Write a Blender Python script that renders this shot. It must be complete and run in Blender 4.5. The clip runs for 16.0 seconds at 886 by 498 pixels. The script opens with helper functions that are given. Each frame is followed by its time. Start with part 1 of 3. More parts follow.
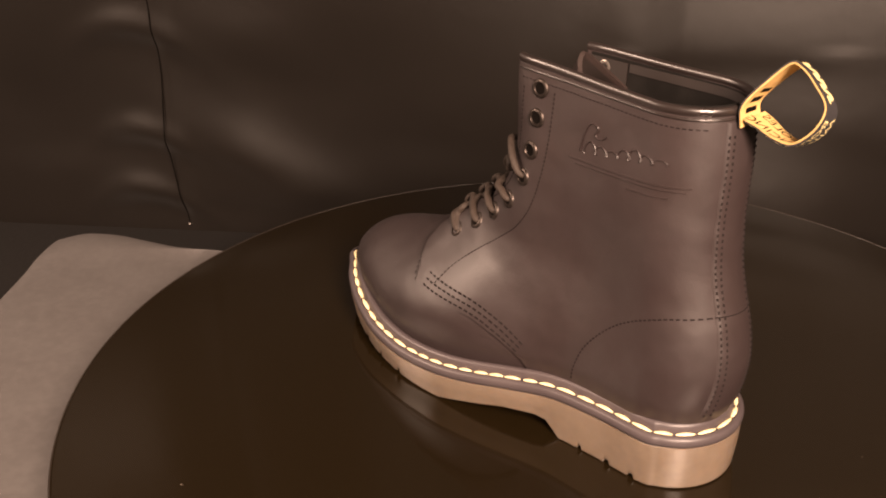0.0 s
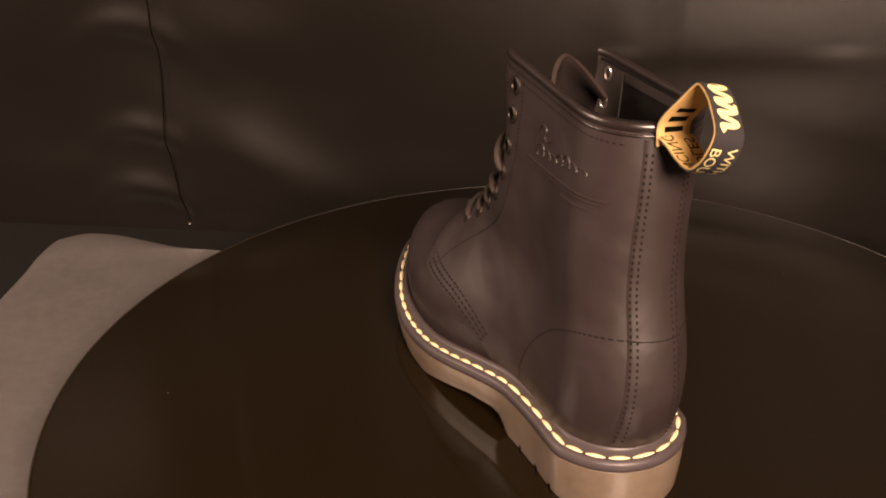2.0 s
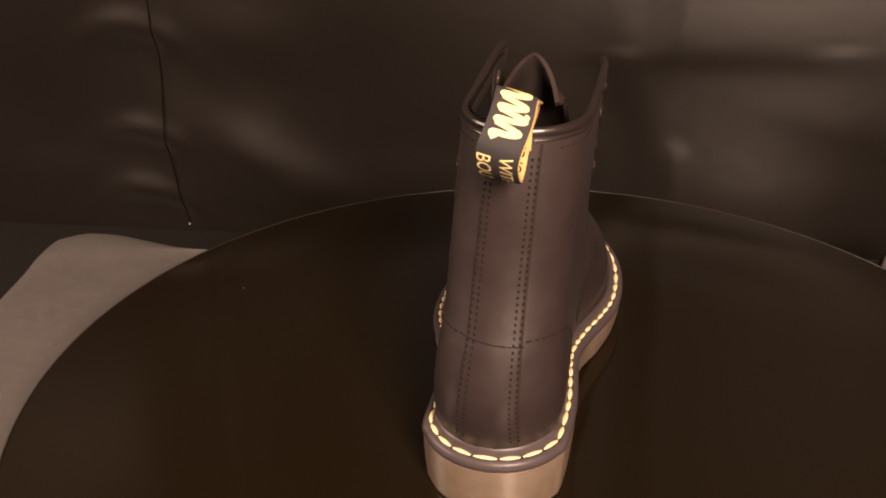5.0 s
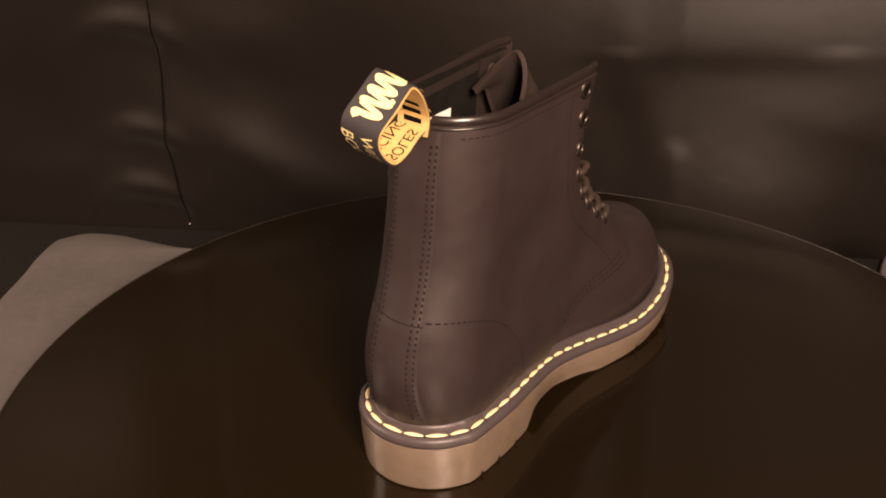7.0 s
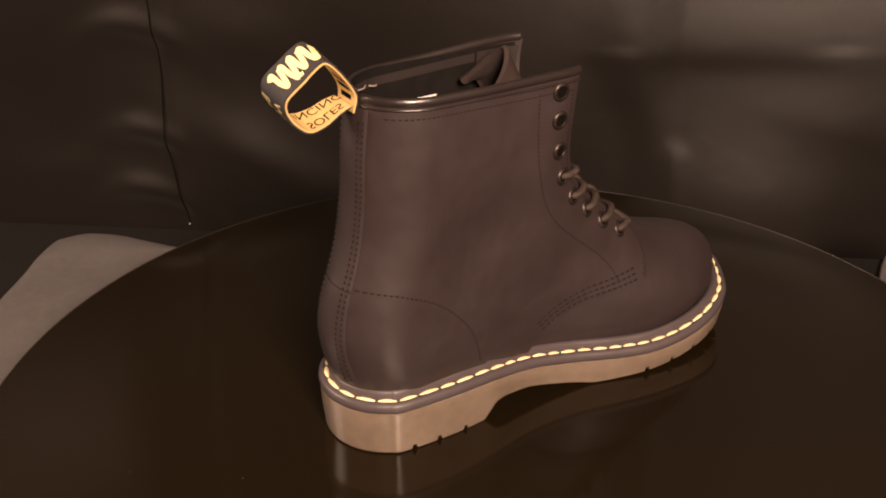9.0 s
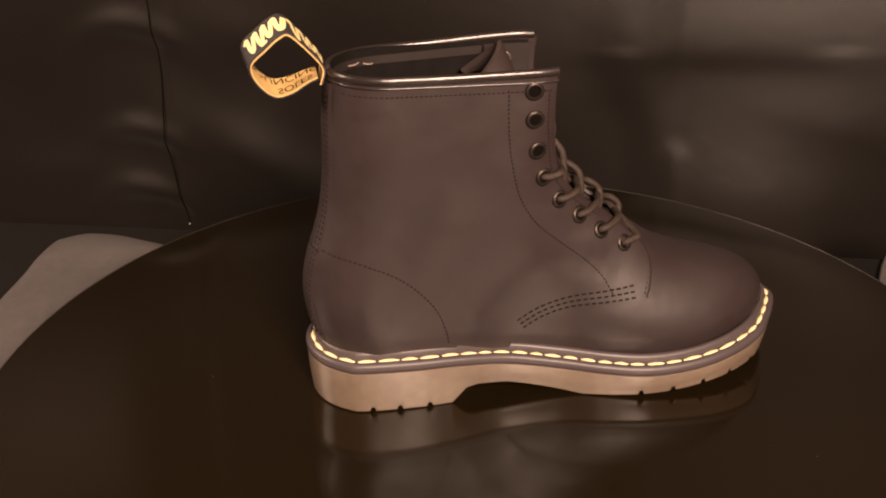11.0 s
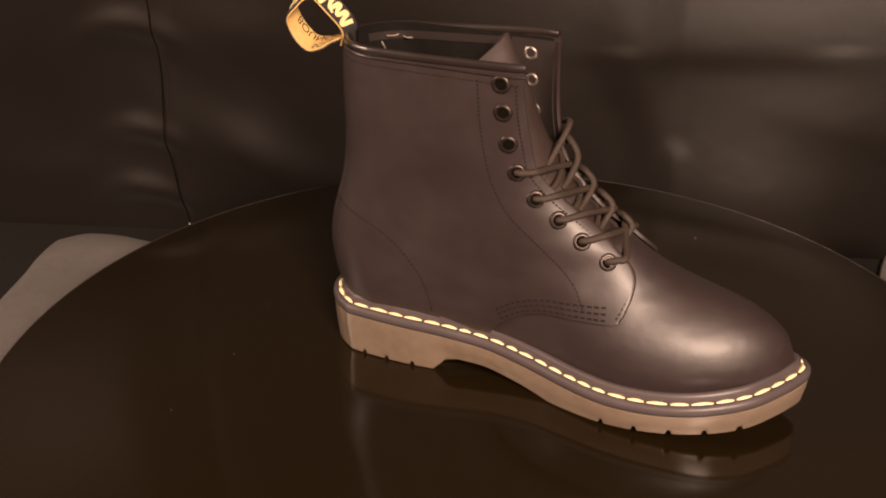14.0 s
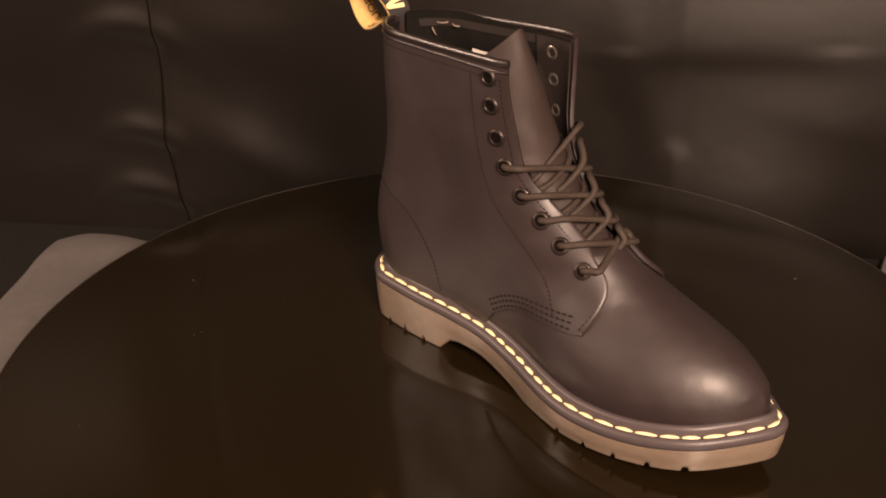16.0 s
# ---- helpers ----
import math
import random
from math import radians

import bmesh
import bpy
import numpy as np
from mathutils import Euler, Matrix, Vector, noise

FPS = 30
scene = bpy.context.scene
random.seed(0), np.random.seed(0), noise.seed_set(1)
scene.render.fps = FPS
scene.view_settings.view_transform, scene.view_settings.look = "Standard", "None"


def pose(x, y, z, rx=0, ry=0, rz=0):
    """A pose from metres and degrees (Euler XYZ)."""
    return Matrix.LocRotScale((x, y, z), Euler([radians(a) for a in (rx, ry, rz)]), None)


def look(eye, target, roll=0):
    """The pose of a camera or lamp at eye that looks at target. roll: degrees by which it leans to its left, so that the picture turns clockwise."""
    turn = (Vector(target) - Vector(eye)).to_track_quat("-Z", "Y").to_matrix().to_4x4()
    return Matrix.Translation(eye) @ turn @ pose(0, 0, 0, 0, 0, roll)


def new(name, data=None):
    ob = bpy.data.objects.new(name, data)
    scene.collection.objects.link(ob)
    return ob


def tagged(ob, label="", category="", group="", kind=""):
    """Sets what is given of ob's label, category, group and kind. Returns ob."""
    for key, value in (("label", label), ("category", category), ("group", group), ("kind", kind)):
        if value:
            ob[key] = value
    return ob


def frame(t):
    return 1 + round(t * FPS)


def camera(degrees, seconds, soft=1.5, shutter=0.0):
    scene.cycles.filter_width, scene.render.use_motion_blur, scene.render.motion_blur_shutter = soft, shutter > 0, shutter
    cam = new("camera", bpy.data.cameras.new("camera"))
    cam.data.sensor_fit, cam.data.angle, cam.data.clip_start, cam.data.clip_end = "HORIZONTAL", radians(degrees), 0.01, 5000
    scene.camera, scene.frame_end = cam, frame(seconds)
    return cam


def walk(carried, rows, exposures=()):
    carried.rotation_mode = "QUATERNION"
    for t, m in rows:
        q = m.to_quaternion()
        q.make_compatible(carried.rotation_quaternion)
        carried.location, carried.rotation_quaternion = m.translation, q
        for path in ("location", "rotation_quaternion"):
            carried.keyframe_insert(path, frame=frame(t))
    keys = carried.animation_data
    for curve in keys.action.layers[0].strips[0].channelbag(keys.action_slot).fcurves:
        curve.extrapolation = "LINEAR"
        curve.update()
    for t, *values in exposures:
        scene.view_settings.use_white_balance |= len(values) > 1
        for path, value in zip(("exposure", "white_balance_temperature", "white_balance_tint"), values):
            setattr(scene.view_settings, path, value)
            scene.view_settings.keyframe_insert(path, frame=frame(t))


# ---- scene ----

import itertools

SECONDS = 16.0
TURN_START, TURN_RATE = 139.40 - 0.586, -11.22      # heading of the boot's toe in degrees, and degrees per second
HEEL = (0.10883, -0.09665)                          # back of the heel at heading 139.40, seen from the spindle
DISC_X, DISC_Y, DISC_R = 0.1141, -0.0115, 0.3277    # the disc's middle in the boot's own space


def aim(x, y, z, pitch, yaw, roll):
    p, a = radians(pitch), radians(yaw)
    way = Vector((math.sin(a) * math.cos(p), math.cos(a) * math.cos(p), -math.sin(p)))
    return look((x, y, z), Vector((x, y, z)) + way, roll)


# ---- camera ----
cam = camera(47.0, SECONDS, soft=1.95)
VIEW = aim(0.0, -0.57, 0.379, 27.18, -6.20, -0.375)
walk(cam, [(0.0, VIEW), (SECONDS, VIEW)], exposures=[(0.0, 0.5), (0.5, 0.45), (1.5, 0.1), (2.5, 0.0), (SECONDS, 0.0)])

# ---- light ----
world = bpy.data.worlds.new("room_air")
scene.world = world
world.use_nodes = True
world.node_tree.nodes["Background"].inputs[0].default_value = (0.9, 0.75, 0.62, 1)
world.node_tree.nodes["Background"].inputs[1].default_value = 0.02


def lamp_light(name, power, size, eye, target, colour):
    data = bpy.data.lights.new(name, "AREA")
    data.shape, data.size, data.energy, data.color = "DISK", size, power, colour
    ob = new(name, data)
    ob.matrix_world = look(eye, target)
    return ob


WARM = (1.0, 0.70, 0.53)
LAMP = (0.44, -1.26, 0.92)
lamp_light("key_lamp_light", 72, 0.50, LAMP, (0.05, 0.0, 0.05), WARM)
SIDE_LAMP = (-1.28, -0.16, 0.70)
lamp_light("side_lamp_light", 14, 0.45, SIDE_LAMP, (0.0, 0.0, 0.05), WARM)

# ---- materials ----


def material(name, colour, rough=0.5, metal=0.0, spec=0.5, coat=0.0, spots=(), bump=(), rough_vary=0.0, vary_scale=30.0, sheen=0.0,
             subsurface=0.0, grooves=False):
    """spots: (scale, colour, amount) layers of mottling; bump: (scale, height in metres) layers of relief."""
    m = bpy.data.materials.new(name)
    m.use_nodes = True
    nt = m.node_tree
    nodes, links = nt.nodes, nt.links
    b = nodes["Principled BSDF"]
    b.inputs["Base Color"].default_value = (*colour, 1)
    b.inputs["Roughness"].default_value = rough
    b.inputs["Metallic"].default_value = metal
    b.inputs["Specular IOR Level"].default_value = spec
    b.inputs["Coat Weight"].default_value = coat
    b.inputs["Coat Roughness"].default_value = 0.27
    b.inputs["Sheen Weight"].default_value = sheen
    if subsurface:
        b.inputs["Subsurface Weight"].default_value = subsurface
        b.inputs["Subsurface Radius"].default_value = (0.01, 0.006, 0.003)
        b.inputs["Subsurface Scale"].default_value = 0.4
    at = nodes.new("ShaderNodeTexCoord").outputs["Object"]

    def noise_at(scale, detail=4.0):
        n = nodes.new("ShaderNodeTexNoise")
        n.inputs["Scale"].default_value, n.inputs["Detail"].default_value = scale, detail
        links.new(at, n.inputs["Vector"])
        return n.outputs["Fac"]

    last = None
    for scale, other, amount in spots:
        ramp = nodes.new("ShaderNodeMapRange")
        ramp.inputs[1].default_value, ramp.inputs[2].default_value = 0.4, 0.68
        ramp.inputs[3].default_value, ramp.inputs[4].default_value = 0.0, amount
        links.new(noise_at(scale), ramp.inputs[0])
        mix = nodes.new("ShaderNodeMix")
        mix.data_type = "RGBA"
        mix.inputs[6].default_value = (*colour, 1)
        if last:
            links.new(last, mix.inputs[6])
        mix.inputs[7].default_value = (*other, 1)
        links.new(ramp.outputs[0], mix.inputs[0])
        last = mix.outputs[2]
    if last:
        links.new(last, b.inputs["Base Color"])
    if rough_vary:
        ramp = nodes.new("ShaderNodeMapRange")
        ramp.inputs[1].default_value, ramp.inputs[2].default_value = 0.3, 0.7
        ramp.inputs[3].default_value, ramp.inputs[4].default_value = rough - rough_vary, rough + rough_vary
        links.new(noise_at(vary_scale, 6.0), ramp.inputs[0])
        links.new(ramp.outputs[0], b.inputs["Roughness"])
    normal = None
    for scale, height in bump:
        bp = nodes.new("ShaderNodeBump")
        bp.inputs["Strength"].default_value, bp.inputs["Distance"].default_value = 1.0, height
        links.new(noise_at(scale, 3.0), bp.inputs["Height"])
        if normal:
            links.new(normal, bp.inputs["Normal"])
        normal = bp.outputs["Normal"]
    if grooves:
        # fine level lines moulded round the side spread the gloss up and down
        tangent = nodes.new("ShaderNodeTangent")
        tangent.direction_type, tangent.axis = "RADIAL", "Z"
        links.new(tangent.outputs["Tangent"], b.inputs["Tangent"])
        b.inputs["Anisotropic"].default_value, b.inputs["Anisotropic Rotation"].default_value = 0.9, 0.25
    if normal:
        links.new(normal, b.inputs["Normal"])
    return m


M_LEATHER = material("black_smooth_leather", (0.0235, 0.0153, 0.0152), 0.50, spec=0.62, spots=[(30, (0.0285, 0.0186, 0.0172), 0.45), (160, (0.0190, 0.0125, 0.0118), 0.5), (8, (0.0185, 0.0121, 0.0124), 0.6)],
                     bump=[(900, 0.00006), (70, 0.00025), (17, 0.0022)], rough_vary=0.05, vary_scale=45, coat=0.06)
M_TONGUE = material("soft_tongue_leather", (0.024, 0.0159, 0.0140), 0.65, spec=0.3, spots=[(40, (0.040, 0.027, 0.024), 0.4)], bump=[(900, 0.00008), (60, 0.0004), (22, 0.003)], rough_vary=0.06, vary_scale=45)
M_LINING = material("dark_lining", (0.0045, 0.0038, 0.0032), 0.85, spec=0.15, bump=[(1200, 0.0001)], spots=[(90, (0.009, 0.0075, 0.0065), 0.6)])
M_INNER = material("dull_inner_leather", (0.0150, 0.0108, 0.0095), 0.6, spec=0.4, spots=[(70, (0.021, 0.015, 0.013), 0.5)], bump=[(800, 0.00008)])
M_RIM = material("black_collar_binding", (0.016, 0.0115, 0.0105), 0.33, spec=0.75, bump=[(300, 0.0001)], rough_vary=0.06)
M_THREAD = material("dark_thread", (0.0100, 0.0070, 0.0066), 0.9, spec=0.2, bump=[(3000, 0.0001)])
M_THREAD_END = material("pale_thread_end", (0.20, 0.16, 0.13), 0.7)
M_WELT = material("smoky_mauve_welt", (0.056, 0.045, 0.047), 0.45, spec=0.5, spots=[(60, (0.070, 0.056, 0.057), 0.5)], bump=[(700, 0.00005)], rough_vary=0.06)
M_SOLE = material("translucent_tan_rubber", (0.165, 0.126, 0.094), 0.34, spec=0.7, spots=[(25, (0.120, 0.090, 0.065), 0.7), (140, (0.20, 0.155, 0.115), 0.4)],
                  bump=[(400, 0.00004)], rough_vary=0.06, subsurface=0.2, grooves=True)
M_YELLOW = material("yellow_thread", (0.88, 0.76, 0.46), 0.6, bump=[(2500, 0.0002)], spots=[(500, (0.7, 0.5, 0.2), 0.4)])
M_EYELET = material("dark_eyelet_metal", (0.050, 0.040, 0.035), 0.42, metal=0.8, rough_vary=0.06, vary_scale=300)
M_BACK_EYELET = material("bare_eyelet_metal", (0.40, 0.35, 0.31), 0.32, metal=0.9, rough_vary=0.06, vary_scale=300)
# near-black: painted shade of the eyelet holes, and the loop's black print
M_HOLE = material("hole_shade_and_black_print", (0.004, 0.003, 0.0025), 0.95, spec=0.05)
M_LACE = material("dark_waxed_lace", (0.030, 0.021, 0.016), 0.65, spec=0.35, bump=[(1500, 0.0004)], spots=[(400, (0.042, 0.03, 0.023), 0.6)])
M_WEB_BLACK = material("black_webbing", (0.022, 0.02, 0.022), 0.75, bump=[(1800, 0.0003)])
M_WEB_YELLOW = material("yellow_webbing", (0.60, 0.40, 0.15), 0.7, bump=[(1800, 0.0003)], spots=[(300, (0.46, 0.29, 0.10), 0.5)])
M_PRINT = material("gold_woven_print", (0.86, 0.72, 0.34), 0.6, bump=[(2200, 0.0002)])
M_LABEL = material("white_cloth_label", (0.8, 0.74, 0.70), 0.7, bump=[(1500, 0.0001)])
M_DISC = material("black_gloss_acrylic", (0.0078, 0.0049, 0.0018), 0.11, spec=0.48, rough_vary=0.03, vary_scale=9, bump=[(3, 0.0009), (14, 0.00008)])
# paler than the disc: the edge's highlight is painted into this colour
M_RIMLINE = material("acrylic_edge_highlight", (0.016, 0.0115, 0.008), 0.45, rough_vary=0.1, vary_scale=40)
M_DUST = material("dust_speck", (0.14, 0.115, 0.09), 0.9)
M_BASE = material("black_plastic", (0.02, 0.02, 0.02), 0.5, rough_vary=0.08)
M_BOARD = material("grey_board", (0.086, 0.079, 0.076), 0.5, spots=[(9, (0.090, 0.083, 0.080), 0.4), (160, (0.112, 0.104, 0.100), 0.45)], bump=[(60, 0.0004)],
                   rough_vary=0.1, vary_scale=20)
M_TABLE = material("black_table_cover", (0.0034, 0.0024, 0.0017), 0.9, spec=0.25, bump=[(200, 0.0004)])
M_CLOTH = material("black_backdrop_cloth", (0.0064, 0.0043, 0.0028), 0.56, spec=0.37, spots=[(5, (0.0080, 0.0055, 0.0037), 0.6), (300, (0.0054, 0.0037, 0.0024), 0.5)],
                   bump=[(1400, 0.00015), (14, 0.0018)], sheen=0.05)
M_SEAM = material("black_seam_thread", (0.0035, 0.0025, 0.0018), 0.95, spec=0.1)
M_WALL = material("brown_plaster", (0.075, 0.060, 0.047), 0.9, spots=[(3, (0.062, 0.050, 0.040), 0.6)], bump=[(60, 0.001)])
M_FLOOR = material("brown_carpet", (0.10, 0.075, 0.055), 0.95, bump=[(400, 0.004)], spots=[(40, (0.08, 0.06, 0.045), 0.6)])
M_CEIL = material("ceiling_paint", (0.16, 0.145, 0.13), 0.9, bump=[(80, 0.001)], spots=[(2, (0.14, 0.13, 0.12), 0.5)])
M_GLOW = bpy.data.materials.new("lamp_glow")
M_GLOW.use_nodes = True
M_GLOW.node_tree.nodes["Principled BSDF"].inputs["Emission Color"].default_value = (*WARM, 1)
M_GLOW.node_tree.nodes["Principled BSDF"].inputs["Emission Strength"].default_value = 6

# ---- mesh helpers ----


def mesh_of(name, verts, faces, mat, smooth=True):
    me = bpy.data.meshes.new(name)
    me.from_pydata([tuple(v) for v in verts], [], [tuple(f) for f in faces])
    bm = bmesh.new()
    bm.from_mesh(me)
    bmesh.ops.remove_doubles(bm, verts=bm.verts, dist=1e-6)
    bmesh.ops.recalc_face_normals(bm, faces=bm.faces)
    for f in bm.faces:
        f.smooth = smooth
    if smooth:
        for ed in bm.edges:
            if len(ed.link_faces) == 2 and ed.calc_face_angle(0.0) > radians(50):
                ed.smooth = False
    bm.to_mesh(me)
    bm.free()
    me.materials.append(mat)
    return me


def part(name, verts, faces, mat, parent, label="", smooth=True):
    ob = new(name, mesh_of(name, verts, faces, mat, smooth))
    if parent:
        ob.parent = parent
    return tagged(ob, label=label)


class Build:
    """Collects pieces into one mesh."""

    def __init__(self):
        self.v, self.f = [], []

    def add(self, verts, faces):
        k = len(self.v)
        self.v += [tuple(p) for p in verts]
        self.f += [tuple(i + k for i in q) for q in faces]
        return self

    def grid(self, pts, wrap_u=False, wrap_v=False):
        nu, nv = len(pts), len(pts[0])
        flat = [p for row in pts for p in row]
        fs = []
        for i in range(nu if wrap_u else nu - 1):
            for j in range(nv if wrap_v else nv - 1):
                a, b = (i + 1) % nu, (j + 1) % nv
                fs.append((i * nv + j, a * nv + j, a * nv + b, i * nv + b))
        return self.add(flat, fs)

    def tube(self, path, radius, sides=10, flat=1.0, closed=False, up=(0, 0, 1)):
        path = [Vector(p) for p in path]
        n, rings, side0 = len(path), [], None
        for i, p in enumerate(path):
            a = path[(i - 1) % n] if closed or i else p
            b = path[(i + 1) % n] if closed or i < n - 1 else p
            way = (b - a).normalized()
            side = way.cross(Vector(up))
            side = side.normalized() if side.length > 1e-4 else (side0 or Vector((1, 0, 0)))
            if side0 and side.dot(side0) < 0:
                side = -side
            side0 = side
            top = side.cross(way)
            r = radius(i / (n - 1)) if callable(radius) else radius
            rings.append([p + side * (math.cos(2 * math.pi * k / sides) * r) + top * (math.sin(2 * math.pi * k / sides) * r * flat) for k in range(sides)])
        self.grid(rings, wrap_u=closed, wrap_v=True)
        if not closed:
            k = len(self.v) - n * sides
            self.f.append(tuple(range(k, k + sides)))
            self.f.append(tuple(range(k + (n - 1) * sides, k + n * sides)))
        return self

    def slab(self, outer, inner):
        """A sheet with thickness between two grids of the same size."""
        self.grid(outer)
        self.grid(inner)
        nu, nv = len(outer), len(outer[0])
        rim = [(i, 0) for i in range(nu)] + [(nu - 1, j) for j in range(1, nv)] + [(i, nv - 1) for i in range(nu - 2, -1, -1)] + \
            [(0, j) for j in range(nv - 2, 0, -1)]
        self.grid([[outer[i][j], inner[i][j]] for i, j in rim], wrap_u=True)
        return self

    def part(self, name, mat, parent, label="", smooth=True):
        return part(name, self.v, self.f, mat, parent, label, smooth)


def spline(points, n):
    """Catmull-Rom through points, n samples."""
    p = np.array(points, float)
    p = np.vstack([2 * p[0] - p[1], p, 2 * p[-1] - p[-2]])
    out = []
    for s in np.linspace(0, len(p) - 3 - 1e-9, n):
        i, t = int(s), s - int(s)
        a, b, c, d = p[i:i + 4]
        out.append(0.5 * (2 * b + (c - a) * t + (2 * a - 5 * b + 4 * c - d) * t * t + (3 * b - a - 3 * c + d) * t ** 3))
    return np.array(out)


def table(pairs):
    """A smooth curve through pairs in millimetres, as a function in metres."""
    xs, ys = np.array([p[0] for p in pairs], float), np.array([p[1] for p in pairs], float)
    tang = np.gradient(ys, xs)

    def value(x):
        x = np.clip(np.asarray(x, float) * 1000, xs[0], xs[-1])
        i = np.clip(np.searchsorted(xs, x) - 1, 0, len(xs) - 2)
        h = xs[i + 1] - xs[i]
        t = (x - xs[i]) / h
        return ((2 * t ** 3 - 3 * t ** 2 + 1) * ys[i] + (t ** 3 - 2 * t ** 2 + t) * h * tang[i] + (3 * t ** 2 - 2 * t ** 3) * ys[i + 1] +
                (t ** 3 - t ** 2) * h * tang[i + 1]) / 1000
    return value


def ease(v, a, b):
    t = np.clip((v - a) / (b - a), 0, 1)
    return t * t * (3 - 2 * t)


# ---- the boot's own surface: x from heel to toe, y to its left, z up, millimetres ----
back_x = table([(20, 7), (36, 5.6), (43, 4.0), (51, 2.0), (61, 0.2), (72, -0.6), (82, 0.2), (95, 3), (110, 7.8), (125, 12), (150, 15.5), (185, 17), (216, 20)])
front_x = table([(20, 303.5), (37, 302.5), (45, 301.5), (50, 299), (54.5, 295.8), (59, 291.5), (63, 286.5), (67, 279.5), (70.5, 271), (73.5, 261.5), (76.5, 251), (79.5, 240.5), (84, 229), (89, 218.5), (95, 210), (101, 202),
                 (110, 189), (120, 177), (131, 166), (148, 157), (165, 153), (185, 154), (202, 157), (220, 158)])
front_len = table([(20, 6), (44, 8), (52, 22), (60, 46), (70, 72), (90, 92), (105, 80), (131, 50), (160, 36), (200, 28), (220, 28)])
rear_len = table([(20, 36), (60, 38), (100, 36), (150, 34), (220, 32)])
foot_r = table([(0, -30), (60, -29.5), (90, -27.5), (120, -25.5), (150, -28), (178, -35.5), (202, -40), (226, -40), (250, -36), (270, -28.5), (287, -17), (298, -6), (306, 2)])
foot_l = table([(0, 38), (60, 37.5), (90, 39), (115, 45), (140, 54), (165, 60), (195, 62.5), (226, 59), (250, 52), (270, 44), (287, 34), (298, 27), (306, 20)])
leg_r = table([(20, -30), (100, -29), (130, -29.5), (165, -31), (216, -34)])
leg_l = table([(20, 34), (100, 32), (130, 31), (165, 28), (216, 24)])
FACING = [(66, 206), (72, 208.5), (80, 210), (87, 209), (94, 204), (101, 196), (108, 188.5), (116, 179), (124, 169), (132, 160), (140, 153), (148, 148), (156, 145.5), (165, 144),
          (185, 142), (202, 141.5), (216, 142.5)]
SEAM = {-1: [(20, 115), (37, 123.5), (45, 130), (52, 140), (55, 146), (58, 154), (60.3, 164), (61.6, 181), (62.6, 196), (63.4, 202.5)],
        1: [(20, 105), (37, 112), (45, 119), (52, 130), (55, 136), (58, 144), (60.3, 155), (61.4, 172), (62.0, 186), (63.0, 197)]}
QUARTER = {side: table(SEAM[side] + [(z, x - (4 if side > 0 and z < 75 else 0) + (1.5 if side > 0 and z > 150 else 0)) for z, x in FACING]) for side in (1, -1)}


def quarter_x(z, side=-1):
    return QUARTER[side](z)


COLLAR = 0.2118
COLLAR_AT = {1: 0.2158, -1: 0.2106}     # the left side stands a little higher


CREST = [(float(front_x(z)), z) for z in np.linspace(0.046, 0.16, 120)][::-1]


def crest_z(x):
    """Height of the top line over x."""
    return np.interp(x, [c[0] for c in CREST], [c[1] for c in CREST])


def swell(d, length, p):
    s = np.clip(d / length, 0, 1)
    return (1 - (1 - s) ** p) ** (1 / p)


def skin(x, z, side):
    """The point of the upper at x and z on the left (1) or right (-1)."""
    lean = ease(z, 0.045, 0.115)
    low, high = (foot_l(x), leg_l(z)) if side > 0 else (foot_r(x), leg_r(z))
    other_low, other_high = (foot_r(x), leg_r(z)) if side > 0 else (foot_l(x), leg_l(z))
    mine, other = low + (high - low) * lean, other_low + (other_high - other_low) * lean
    mid = (mine + other) / 2
    tuck = (0.0014 + 0.0004 * float(ease(x, 0.08, 0.16))) * (1 - float(ease(z, float(sole_top(x)) + 0.001, float(sole_top(x)) + 0.017)))
    old = float(swell(front_x(z) - x, front_len(z), 2.4))
    rise = min(max((z - 0.030) / max(float(crest_z(x)) - 0.030, 0.004), 0.0), 1.0)
    dome = (1 - rise ** 2.3) ** 0.5 * float(swell(front_x(z) - x, 0.0003 + 0.009 * float(1 - ease(z, 0.044, 0.052)), 2.2))
    up = 1 - float(ease(x, 0.135, 0.205)) * (1 - float(ease(z, 0.080, 0.108)))
    e = float(swell(x - back_x(z), rear_len(z), 2.0)) * (dome + (old - dome) * up)
    mine = mine + side * 0.0006
    # soft ankle hollows and creases
    dent = 0.0035 * np.exp(-((x - 0.085) / 0.03) ** 2 - ((z - 0.118) / 0.03) ** 2)
    dent += 0.0008 * np.exp(-((x - 0.135 - (z - 0.085) * 0.9) / 0.012) ** 2 - ((z - 0.085) / 0.02) ** 2)
    return np.array([x, mid + (mine - side * tuck - mid) * e - side * dent, z])


def skin_out(x, z, side):
    x = float(np.clip(x, back_x(z) + 0.0006, front_x(z) - 0.0006))
    dx, dz = skin(x + 0.0004, z, side) - skin(x - 0.0004, z, side), skin(x, z + 0.0005, side) - skin(x, z - 0.0005, side)
    n = np.cross(dx, dz) * (-side)
    return n / np.linalg.norm(n)


def on_skin(x, z, side, lift):
    return skin(x, z, side) + skin_out(x, z, side) * lift


